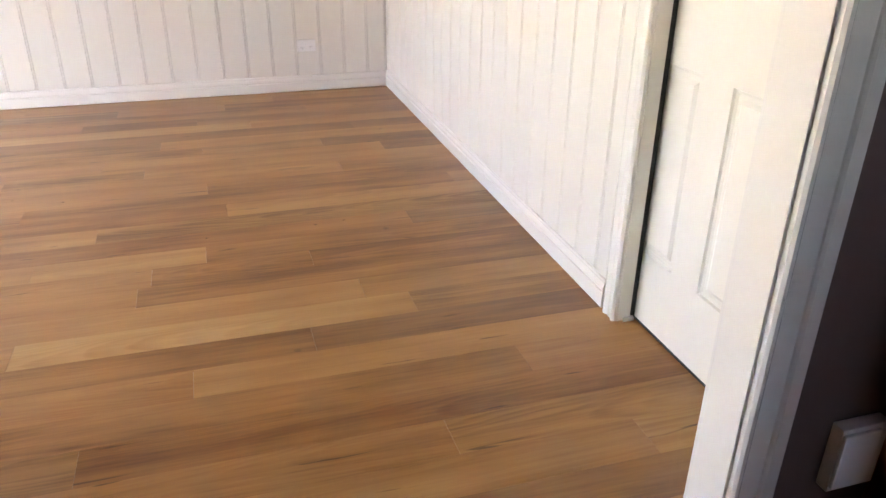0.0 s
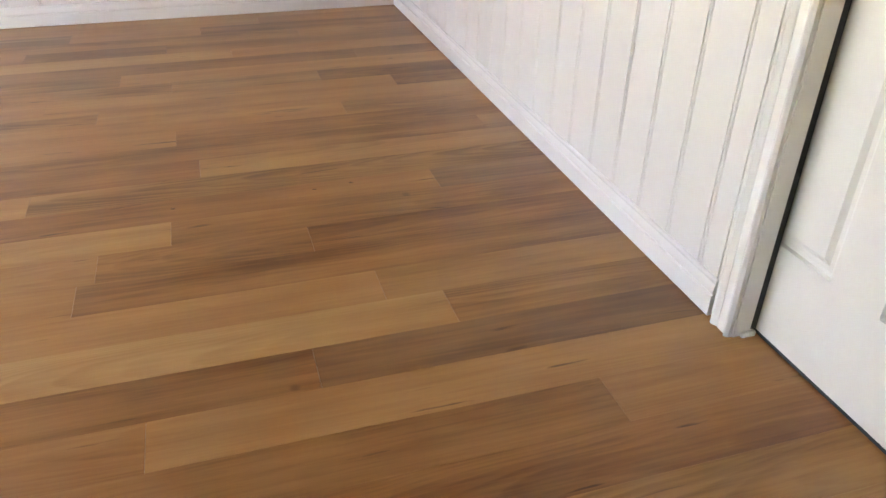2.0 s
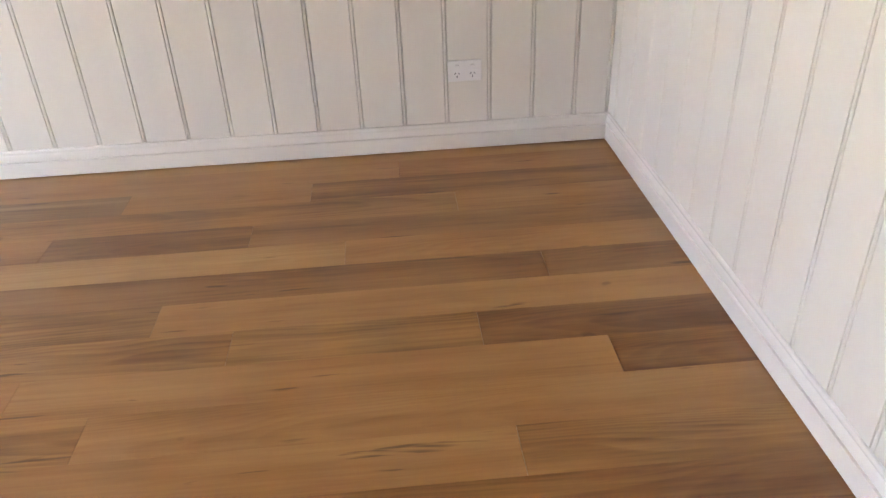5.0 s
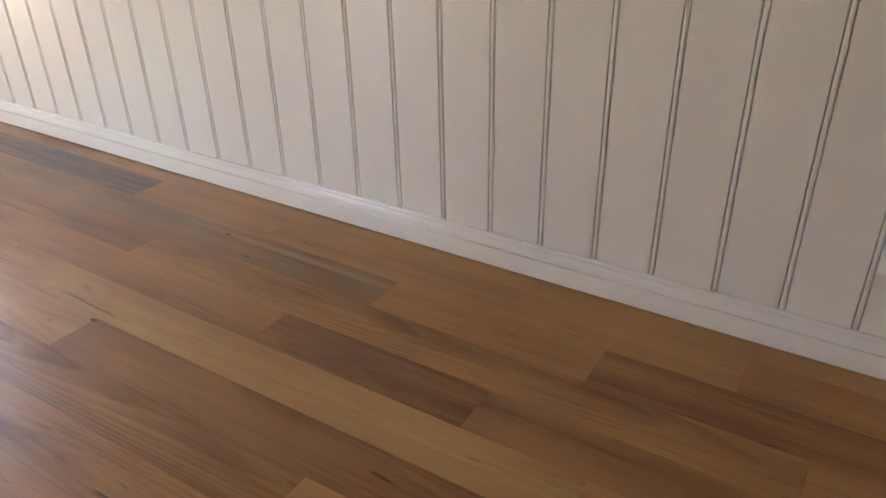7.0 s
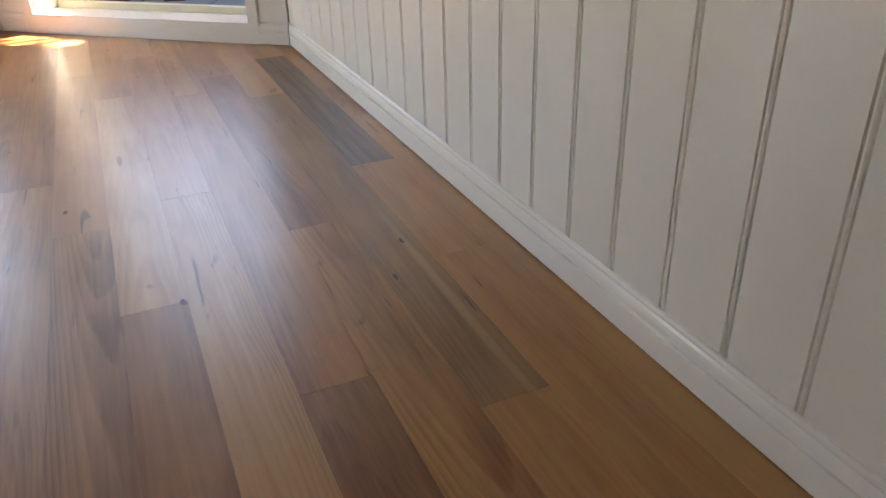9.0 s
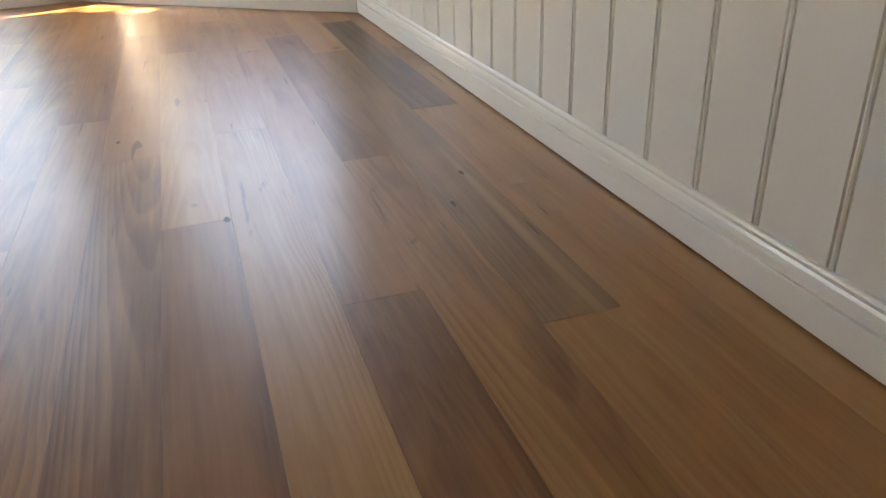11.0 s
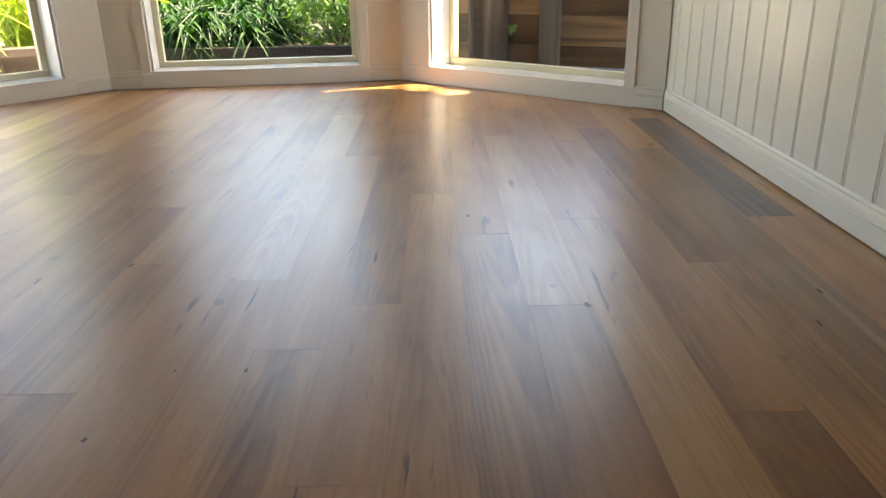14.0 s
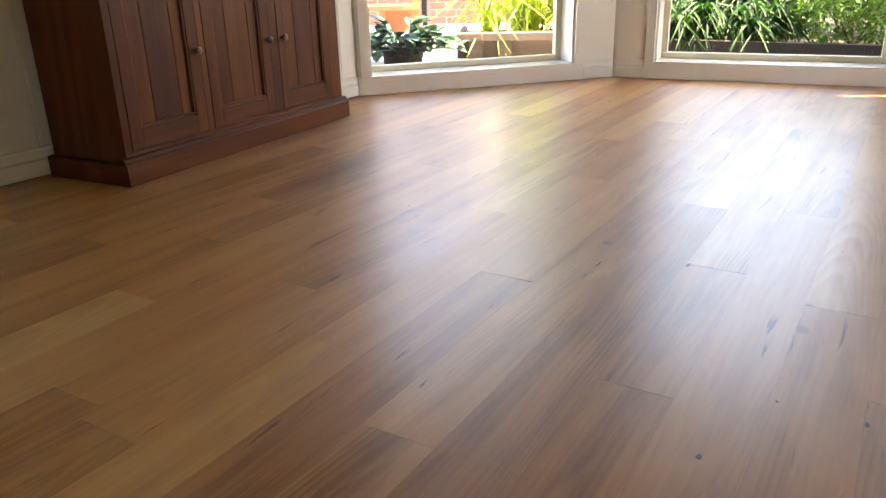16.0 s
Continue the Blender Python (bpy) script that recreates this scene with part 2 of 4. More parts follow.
SOIL = paint("soil", (0.05, 0.032, 0.022), 0.95, 0.3, 30)




def foliage(name, stops, rough=0.4, trans=0.35):
    m, nt, b = material(name, rough)
    g = nt.nodes.new("ShaderNodeNewGeometry")
    fine = noisen(nt, coords(nt), 14.0, 3)
    tone = maths(nt, "ADD", maths(nt, "MULTIPLY", g.outputs["Random Per Island"], 0.75), maths(nt, "MULTIPLY", fine, 0.3), clamp=True)
    col = ramp(nt, tone, stops)
    nt.links.new(col, b.inputs["Base Color"])
    b.inputs["Specular IOR Level"].default_value = 0.18
    tl = nt.nodes.new("ShaderNodeBsdfTranslucent")
    nt.links.new(mixc(nt, 1.0, col, (1.0, 1.25, 0.5), "MULTIPLY"), tl.inputs[0])
    mx = nt.nodes.new("ShaderNodeMixShader")
    mx.inputs[0].default_value = trans
    nt.links.new(b.outputs[0], mx.inputs[1])
    nt.links.new(tl.outputs[0], mx.inputs[2])
    nt.links.new(mx.outputs[0], nt.nodes["Material Output"].inputs[0])
    return m


LEAF = foliage("strap_leaf", [(0.0, (0.003, 0.014, 0.003)), (0.55, (0.010, 0.044, 0.008)), (1.0, (0.040, 0.11, 0.016))], 0.55, 0.25)
LEAF2 = foliage("strap_leaf_deep", [(0.0, (0.003, 0.013, 0.003)), (0.6, (0.008, 0.036, 0.008)), (1.0, (0.030, 0.09, 0.014))], 0.55, 0.25)
LEAF3 = foliage("shrub_leaf", [(0.0, (0.05, 0.11, 0.025)), (0.7, (0.11, 0.20, 0.05)), (0.93, (0.2, 0.28, 0.1)), (1.0, (0.6, 0.55, 0.45))])
LEAF4 = foliage("grey_leaf", [(0.0, (0.018, 0.042, 0.030)), (0.6, (0.040, 0.080, 0.058)), (1.0, (0.085, 0.14, 0.105))], 0.35, 0.12)
LEAF5 = foliage("yellow_leaf", [(0.0, (0.26, 0.34, 0.04)), (0.6, (0.42, 0.50, 0.08)), (1.0, (0.58, 0.60, 0.15))])
BARK = paint("bark", (0.12, 0.09, 0.065), 0.9, 0.3, 20)
PAVE = paint("pale_paving", (0.56, 0.53, 0.48), 0.8, 0.12, 5)
# path stone with the sky's blue light put into its colour
SKYLIT_STONE = paint("sky_tinted_stone", (0.125, 0.155, 0.20), 0.5, 0.15, 6)
MORTAR = paint("mortar", (0.3, 0.27, 0.25), 0.9, 0.1, 20)
BRICK = paint("red_brick", (0.19, 0.042, 0.034), 0.85, 0.2, 18)

# ---- mesh helpers ----
def part(name, bm, mat, parent=None, label="", m=None):
    me = bpy.data.meshes.new(name)
    bmesh.ops.recalc_face_normals(bm, faces=bm.faces)
    bm.to_mesh(me)
    bm.free()
    me.materials.append(mat)
    ob = new(name, me)
    if parent is not None:
        ob.parent = parent
    if m is not None:
        ob.matrix_basis = m
    if label:
        ob["label"] = label
    return ob


def box(bm, x0, x1, y0, y1, z0, z1, bev=0.0):
    r = bmesh.ops.create_cube(bm, size=1.0, matrix=Matrix.Translation(((x0 + x1) / 2, (y0 + y1) / 2, (z0 + z1) / 2)) @ Matrix.Diagonal((abs(x1 - x0), abs(y1 - y0), abs(z1 - z0), 1)))
    if bev:
        es = list({e for v in r["verts"] for e in v.link_edges})
        bmesh.ops.bevel(bm, geom=es, offset=bev, segments=2, affect="EDGES", profile=0.6)
    return bm


def boxed(name, dims, mat, parent=None, bev=0.0, label="", m=None):
    return part(name, box(bmesh.new(), *dims, bev), mat, parent, label, m)


def extrude(prof, length, bm=None):
    """A closed profile of (y, z) points drawn out along x from 0 to length."""
    bm = bm or bmesh.new()
    a = [bm.verts.new((0, y, z)) for y, z in prof]
    b = [bm.verts.new((length, y, z)) for y, z in prof]
    n = len(prof)
    for i in range(n):
        bm.faces.new((a[i], a[(i + 1) % n], b[(i + 1) % n], b[i]))
    bm.faces.new(a[::-1])
    bm.faces.new(b)
    return bm


def mitred(prof, p0, p1, cut0=0.0, cut1=0.0):
    """A moulding from p0 to p1 on the floor plan; the profile's first number goes to the left of its way, and cut0, cut1 draw its ends in by that slope."""
    bm = bmesh.new()
    d = (Vector(p1) - Vector(p0))
    ln = d.length
    d /= ln
    s = Vector((-d.y, d.x))
    rows = []
    for end, cut in ((0, cut0), (1, cut1)):
        r = []
        for o, z in prof:
            q = Vector(p0) + d * (ln * end + (cut * o if end == 0 else -cut * o)) + s * o
            r.append(bm.verts.new((q.x, q.y, z)))
        rows.append(r)
    n = len(prof)
    for i in range(n):
        bm.faces.new((rows[0][i], rows[0][(i + 1) % n], rows[1][(i + 1) % n], rows[1][i]))
    bm.faces.new(rows[0][::-1])
    bm.faces.new(rows[1])
    return bm


# ---- plan ----
ROOM_H = 2.55
XW, XE, YS = -3.932, 0.012, -0.012
PB, PC, PD, PE = (0.0, 4.27), (-1.25, 5.385), (-2.925, 5.19), (-3.92, 4.04)
OPEN0, OPEN1 = 0.345, 1.75
HX = -4.022
DOOR0, DOOR1 = -3.712, -3.054
# ---- walls ----
# wall_a: east, wall_b: south, wall_c: west
def panel_mesh(w, h, z0=0.0, depth=0.012):
    """One beaded lining board: flat face, with a bead between two fine grooves at its edge."""
    g, b = 0.0045, 0.0075
    prof = [(0, 0), (w - 2 * g - b, 0), (w - 1.5 * g - b, 0.0062), (w - g - b, 0.0006), (w - g - b / 2, -0.0006), (w - g, 0.0006), (w - g / 2, 0.0062), (w, 0), (w, depth), (0, depth)]
    bm = bmesh.new()
    lo = [bm.verts.new((x, y, z0)) for x, y in prof]
    hi = [bm.verts.new((x, y, h)) for x, y in prof]
    n = len(prof)
    for i in range(n):
        bm.faces.new((lo[i], lo[(i + 1) % n], hi[(i + 1) % n], hi[i]))
    bm.faces.new(lo[::-1])
    bm.faces.new(hi)
    me = bpy.data.meshes.new("lining_board")
    bmesh.ops.recalc_face_normals(bm, faces=bm.faces)
    bm.to_mesh(me)
    bm.free()
    me.materials.append(WALL)
    return me


def lining(parent, m, length, first, z0=0.03, h=ROOM_H, w=0.15):
    """Boards along the local x of m; local y points into the wall."""
    cache = {}
    x = first
    while x < length - 0.002:
        a, b = max(x, 0.0), min(x + w, length)
        x += w
        if b - a < 0.03:
            continue
        key = round(b - a, 4)
        if key not in cache:
            cache[key] = panel_mesh(b - a, h, z0)
        ob = new("lining_board", cache[key])
        ob.parent = parent
        ob.matrix_basis = m @ pose(a, 0, 0)


def wall(name, boxes, label):
    bm = bmesh.new()
    for b in boxes:
        box(bm, *b)
    return tagged(part(name, bm, WALL), label, "wall", kind="structure")


T = 0.012
wall_a = wall("wall_a", [(XE + T, XE + 0.12, -0.14, 4.36, -0.05, ROOM_H)], "white painted vertical beaded board wall")
wall_b = wall("wall_b", [(DOOR1, XE + T, YS - 0.12, YS - T, -0.05, ROOM_H), (XW - T, DOOR0, YS - 0.12, YS - T, -0.05, ROOM_H), (DOOR0, DOOR1, YS - 0.12, YS - T, 2.05, ROOM_H)], "white painted board wall with a panelled door")
wall_c = wall("wall_c", [(HX + 0.012, XW - T, -0.14, OPEN0 - 0.02, -0.05, ROOM_H), (HX + 0.012, XW - T, OPEN1 + 0.02, 4.12, -0.05, ROOM_H), (HX + 0.012, XW - T, OPEN0 - 0.02, OPEN1 + 0.02, 2.12, ROOM_H)], "white painted wall with a wide cased opening")
# east wall seen from the room: local x runs south
lining(wall_a, Matrix.Translation((XE, 4.285, 0)) @ pose(0, 0, 0, 0, 0, -90), 4.285 + 0.012, (4.285 - 1.3087) % 0.15 - 0.15)
lining(wall_b, Matrix.Translation((XE, YS, 0)) @ pose(0, 0, 0, 0, 0, 180), XE - (DOOR1 + 0.066), 2.4953 % 0.142 - 0.142, w=0.142)
lining(wall_c, Matrix.Translation((XW, OPEN1 + 0.07, 0)) @ pose(0, 0, 0, 0, 0, 90), 4.05 - OPEN1 - 0.07, 0.0)
lining(wall_c, Matrix.Translation((XW, 0, 0)) @ pose(0, 0, 0, 0, 0, 90), OPEN0 - 0.07, 0.0)

ceiling = tagged(boxed("ceiling", (-4.05, 0.13, -0.13, 5.6, ROOM_H, ROOM_H + 0.1), CEIL), "plain flat ceiling, unseen, darkened to cut bounce light", "ceiling", kind="structure")

# out of view, added to block the sun from the middle window
tagged(boxed("roof_eave", (-4.4, 0.13, 5.6, 6.15, ROOM_H, ROOM_H + 0.1), TRIM), "unseen white eave added to keep sun off the middle window", "eave", kind="structure")

# bay window facets: local x runs from the second corner to the first, local y outward
def facet(tag, pa, pb, s0, s1, label):
    a, b = Vector(pb), Vector(pa)
    u = b - a
    ln = u.length
    m = Matrix.Translation((a.x, a.y, 0)) @ pose(0, 0, 0, 0, 0, math.degrees(math.atan2(u.y, u.x)))
    x0, x1 = ln - s1, ln - s0
    zs, zh = 0.088, 2.08
    w = wall(tag, [(-0.08, x0, T, 0.25, -0.05, ROOM_H), (x1, ln + 0.08, T, 0.25, -0.05, ROOM_H), (x0, x1, T, 0.25, -0.05, zs - 0.02), (x0, x1, T, 0.25, zh, ROOM_H)], label)
    w.matrix_world = m
    # narrow lining beside the window
    bm = bmesh.new()
    for p, q in ((-0.004, x0 - 0.055), (x1 + 0.055, ln + 0.004)):
        box(bm, p, q, 0.0, T, 0.0, ROOM_H)
    part("lining_board", bm, WALL, w)
    sk = part("skirting", extrude(SKIRT_OUT, x0 - 0.055 + 0.004), TRIM, w)
    sk.matrix_basis = pose(-0.004, 0, 0)
    sk = part("skirting", extrude(SKIRT_OUT, ln - x1 - 0.055 + 0.004), TRIM, w)
    sk.matrix_basis = pose(x1 + 0.055, 0, 0)
    win = tagged(new("window_" + tag[-1]), "tall white framed fixed window with cream sash", "window", kind="structure")
    win.matrix_world = m
    # apron under the sill, casing at the sides, sill and reveal, sash, pane
    boxed("apron", (x0 - 0.055, x1 + 0.055, -0.010, T, 0, zs - 0.003), TRIM, win, 0.002)
    boxed("sill", (x0, x1, -0.012, 0.24, zs - 0.003, zs + 0.009), TRIM, win, 0.003)
    for p, q in ((x0 - 0.055, x0), (x1, x1 + 0.055)):
        bm = box(bmesh.new(), p, q, -0.010, T, zs - 0.003, zh + 0.055, 0.003)
        part("casing", bm, TRIM, win)
    boxed("casing", (x0, x1, -0.010, T, zh, zh + 0.055), TRIM, win, 0.003)
    boxed("jamb", (x0 - 0.001, x0 + 0.012, T, 0.24, zs + 0.009, zh), TRIM, win)
    boxed("jamb", (x1 - 0.012, x1 + 0.001, T, 0.24, zs + 0.009, zh), TRIM, win)
    y0, y1 = 0.160, 0.200
    fr = 0.034
    xa, xb, za, zb = x0 + 0.012, x1 - 0.012, zs + 0.009, zh
    sash = tagged(new("sash"), "cream painted timber sash")
    sash.parent = win
    boxed("bottom_rail", (xa, xb, y0, y1, za, za + fr), CREAM, sash, 0.003)
    boxed("top_rail", (xa, xb, y0, y1, zb - fr, zb), CREAM, sash, 0.003)
    boxed("stile", (xa, xa + fr, y0, y1, za + fr, zb - fr), CREAM, sash, 0.003)
    boxed("stile", (xb - fr, xb, y0, y1, za + fr, zb - fr), CREAM, sash, 0.003)
    pane = boxed("pane", (xa + fr - 0.004, xb - fr + 0.004, 0.178, 0.182, za + fr - 0.004, zb - fr + 0.004), GLASS, win)
    pane.visible_shadow = False
    return m, ln


def glass():
    m, nt, b = material("window_glass", 0.02)
    out = nt.nodes["Material Output"]
    tr = nt.nodes.new("ShaderNodeBsdfTransparent")
    gl = nt.nodes.new("ShaderNodeBsdfGlossy")
    gl.inputs["Roughness"].default_value = 0.02
    fr = nt.nodes.new("ShaderNodeFresnel")
    fr.inputs[0].default_value = 1.3
    mx = nt.nodes.new("ShaderNodeMixShader")
    nt.links.new(maths(nt, "MULTIPLY", fr.outputs[0], 0.35), mx.inputs[0])
    nt.links.new(tr.outputs[0], mx.inputs[1])
    nt.links.new(gl.outputs[0], mx.inputs[2])
    nt.links.new(mx.outputs[0], out.inputs[0])
    nt.nodes.remove(b)
    return m


GLASS = glass()
SKIRT = [(0, 0.004), (0.011, 0.004), (0.012, 0.005), (0.0125, 0.057), (0.0118, 0.0585), (0.0070, 0.0600), (0.0070, 0.0630), (0.0108, 0.0645), (0.0104, 0.074), (0.0088, 0.083), (0.0064, 0.0885), (0.0070, 0.0905), (0.0072, 0.0945), (0.0058, 0.0985), (0.0035, 0.1005), (0, 0.101)]
SKIRT_OUT = [(0.0 - o, z) for o, z in SKIRT]
bay = [facet("wall_bay_1", PB, PC, 0.20, 1.45, "white painted bay wall round a tall window"),
       facet("wall_bay_2", PC, PD, 0.25, 1.45, "white painted bay wall round a tall window"),
       facet("wall_bay_3", PD, PE, 0.25, 1.455, "white painted bay wall round a tall window")]

# skirtings, the room on the left of each run
for nm, p, q in (("baseboard_1", (XE, 4.30), (XE, YS)), ("baseboard_2", (XE, YS), (DOOR1 + 0.072, YS)), ("baseboard_3", (XW, OPEN1 + 0.075), (XW, 4.05)), ("baseboard_4", (XW, YS), (XW, OPEN0 - 0.075))):
    bm = mitred([(-o, z) for o, z in SKIRT], p, q)
    tagged(part(nm, bm, TRIM), "white painted moulded timber skirting board", "skirting", kind="structure")

# ---- floor ----
floor = tagged(boxed("floor", (HX, 0.02, -0.1, 5.4, -0.06, -0.019), SUBFLOOR), "polished hardwood strip floor in mixed honey and red browns", "floor", kind="structure")
BW, X0 = 0.132, -0.066
# each strip from the east wall: where its boards butt, and the shade of each board between
STRIPS = {
    -1: ((3.16,), "mm"), 0: ((0.75, 2.13, 2.73, 4.1), "rmmkm"), 1: ((1.04, 1.63, 3.54), "mmom"), 2: ((0.58, 2.41, 3.9), "mhbm"), 3: ((1.20, 1.79, 3.7), "bbmp"),
    4: ((0.92, 2.74, 4.4), "rpmh"), 5: ((0.38, 2.19, 3.8), "bbpm"), 6: ((1.38, 2.63, 4.2), "mpmr"), 7: ((0.59, 1.18, 3.00), "bphm"), 8: ((0.3, 1.63, 2.21, 4.0), "mmrpm"),
    9: ((1.44, 2.02, 3.5), "mhmp"), 10: ((0.56, 2.35, 4.3), "hmpm"), 11: ((1.17, 2.96), "mrp"), 12: ((0.10, 1.88, 2.46, 4.1), "hmmpr"), 13: ((1.10, 2.91, 4.5), "hrmp"),
    14: ((1.58, 3.3), "phm"), 15: ((0.40, 2.2, 3.7), "drmp"), 16: ((1.19, 1.76, 3.05, 4.02), "mhmbp"), 17: ((0.83, 1.37, 2.60, 3.60), "rmmph"), 18: ((1.41, 1.94, 3.14), "mrhm"),
    19: ((0.7, 2.53, 4.2), "hmrp"), 20: ((0.56, 1.73, 2.96), "hpmm"), 21: ((0.90, 2.06, 3.9), "dmph"), 22: ((1.24, 2.40, 3.4), "mrbm"), 23: ((0.34, 1.9, 3.52), "rmhb"),
    24: ((1.5, 3.0), "rhm"), 25: ((0.64, 2.3), "hmb"), 26: ((0.18, 1.9, 3.3), "hmmp"), 27: ((1.0, 2.6), "bhm"), 28: ((0.5, 2.2, 3.6), "mmhr"), 29: ((1.4, 3.1), "mrm"), 30: ((0.8, 2.4), "hmm"),
}
SHADES = {"k": FLOOR_K, "d": FLOOR_D, "b": FLOOR_B, "r": FLOOR_R, "m": FLOOR_M, "h": FLOOR_H, "p": FLOOR_P, "o": FLOOR_O}
for k, (ends, shades) in STRIPS.items():
    xr = X0 - BW * k if k >= 0 else 0.012
    xl = X0 - BW * (k + 1)
    ys = (-0.09,) + ends + (5.42,)
    for a, b, sh in zip(ys, ys[1:], shades):
        w = (xr - xl) / 2 - 0.00012
        bm = bmesh.new()
        box(bm, -w, w, 0.0004, b - a - 0.0004, -0.019, 0.0)
        part("board", bm, SHADES[sh], floor, m=pose((xl + xr) / 2, a, 0))
# gum knots in single boards
for x, y, w, l in ((-1.579, 1.747, 0.007, 0.010), (-1.508, 1.950, 0.004, 0.006), (-1.382, 1.947, 0.005, 0.012), (-2.447, 2.011, 0.006, 0.030), (-1.776, 2.454, 0.008, 0.016), (-1.957, 2.366, 0.005, 0.026), (-2.600, 2.538, 0.006, 0.010),
                   (-1.194, 2.477, 0.006, 0.045), (-0.959, 2.780, 0.010, 0.018), (-0.235, 2.237, 0.008, 0.018), (-0.306, 2.088, 0.006, 0.022), (-0.736, 2.190, 0.010, 0.018), (-2.074, 0.659, 0.006, 0.010), (-2.088, 0.774, 0.006, 0.010), (-2.101, 1.184, 0.007, 0.009)):
    bm = bmesh.new()
    w, l = w * 0.6, l * 0.7
    hi = [bm.verts.new((w * math.cos(k * 0.5236) * (1 + 0.2 * math.sin(k * 2.3 + x * 40)), l * math.sin(k * 0.5236) * (1 + 0.2 * math.sin(k * 1.7 + y * 30)), 0.0002)) for k in range(12)]
    lo = [bm.verts.new((v.co.x, v.co.y, -0.001)) for v in hi]
    bm.faces.new(hi)
    for k in range(12):
        bm.faces.new((lo[k], lo[(k + 1) % 12], hi[(k + 1) % 12], hi[k]))
    part("knot", bm, KNOT, floor, m=pose(x, y, 0))
# hall floor
tagged(boxed("floor_hall", (-7.2, HX - 0.001, -1.2, 3.4, -0.06, -0.001), FLOOR), "timber floor of the hall", "floor", kind="structure")
tagged(boxed("wall_hall_1", (-7.3, HX + 0.010, -1.3, -1.2, -0.06, ROOM_H), HALL), "dark brown painted hall wall", "wall", kind="structure")
# this wall's window is added, unseen, to let daylight into the hall
hw = wall("wall_hall_2", [(-7.3, -7.2, -1.2, -1.0, -0.06, ROOM_H), (-7.3, -7.2, -0.4, 3.4, -0.06, ROOM_H), (-7.3, -7.2, -1.0, -0.4, -0.06, 1.2), (-7.3, -7.2, -1.0, -0.4, 1.9, ROOM_H)], "dark brown hall wall with an added window opening")
hw.data.materials[0] = HALL
added_hall_window = tagged(new("window_4"), "unseen white framed window added to light the hall", "window", kind="structure")
for q in ((-7.28, -7.22, -1.0, -0.95, 1.2, 1.9), (-7.28, -7.22, -0.45, -0.4, 1.2, 1.9), (-7.28, -7.22, -0.95, -0.45, 1.2, 1.25), (-7.28, -7.22, -0.95, -0.45, 1.85, 1.9)):
    boxed("window_frame", q, TRIM, added_hall_window, 0.003)
gp = boxed("pane", (-7.252, -7.248, -0.95, -0.45, 1.25, 1.85), GLASS, added_hall_window)
gp.visible_shadow = False
tagged(boxed("wall_hall_3", (-7.3, HX + 0.010, 3.4, 3.5, -0.06, ROOM_H), HALL), "dark brown painted hall wall", "wall", kind="structure")
wall_d = wall("wall_hall_4", [(HX, HX + 0.010, -1.2, OPEN0 - 0.02, -0.06, ROOM_H), (HX, HX + 0.010, OPEN1 + 0.02, 3.4, -0.06, ROOM_H), (HX, HX + 0.010, OPEN0 - 0.02, OPEN1 + 0.02, 2.12, ROOM_H)], "dark brown painted hall wall beside the opening")
wall_d.data.materials[0] = HALL
tagged(boxed("ceiling_hall", (-7.3, HX + 0.010, -1.3, 3.5, ROOM_H, ROOM_H + 0.1), CEIL), "plain hall ceiling, unseen, in the same darkened colour", "ceiling", kind="structure")


# ---- cased opening in the west wall ----
opening = tagged(new("door_opening"), "white painted timber casing of a wide opening", "door casing", kind="structure")
CASE_WIDE = [(0, 0), (0, 0.010), (0.004, 0.0165), (0.009, 0.018), (0.013, 0.0155), (0.016, 0.0125), (0.048, 0.0150), (0.0505, 0.0125), (0.053, 0.0125), (0.055, 0.0155), (0.060, 0.0185), (0.084, 0.0185), (0.088, 0.0155), (0.088, 0)]
CASE = [(0, 0), (0, 0.012), (0.006, 0.018), (0.010, 0.020), (0.014, 0.016), (0.018, 0.0135), (0.042, 0.0135), (0.045, 0.0115), (0.048, 0.0135), (0.060, 0.019), (0.066, 0.018), (0.068, 0)]


def casing(parent, m, height, width=None, name="architrave", prof=CASE):
    """Upright moulding: local x across the wall from the opening's edge, local y out of the wall."""
    prof = prof if width is None else [(x * width / 0.068, y) for x, y in prof]
    bm = bmesh.new()
    lo = [bm.verts.new((x, y, 0)) for x, y in prof]
    hi = [bm.verts.new((x, y, height)) for x, y in prof]
    n = len(prof)
    for i in range(n):
        bm.faces.new((lo[i], lo[(i + 1) % n], hi[(i + 1) % n], hi[i]))
    bm.faces.new(lo[::-1])
    bm.faces.new(hi)
    return part(name, bm, TRIM, parent, m=m)


for y0, y1 in ((OPEN0 - 0.02, OPEN0), (OPEN1, OPEN1 + 0.02)):
    boxed("jamb", (HX, XW, y0, y1, 0, 2.12), TRIM, opening, 0.0015)
boxed("jamb_head", (HX, XW, OPEN0, OPEN1, 2.1, 2.12), TRIM, opening, 0.0015)
casing(opening, Matrix.Translation((HX, OPEN0 - 0.006, 0)) @ pose(0, 0, 0, 0, 0, -90) @ Matrix.Diagonal((1, -1, 1, 1)), 2.16, prof=CASE_WIDE)
casing(opening, Matrix.Translation((HX, OPEN1 + 0.006, 0)) @ pose(0, 0, 0, 0, 0, 90), 2.16, prof=CASE_WIDE)
casing(opening, Matrix.Translation((XW, OPEN0 - 0.006, 0)) @ pose(0, 0, 0, 0, 0, -90), 2.16)
casing(opening, Matrix.Translation((XW, OPEN1 + 0.006, 0)) @ pose(0, 0, 0, 0, 0, 90) @ Matrix.Diagonal((1, -1, 1, 1)), 2.16)

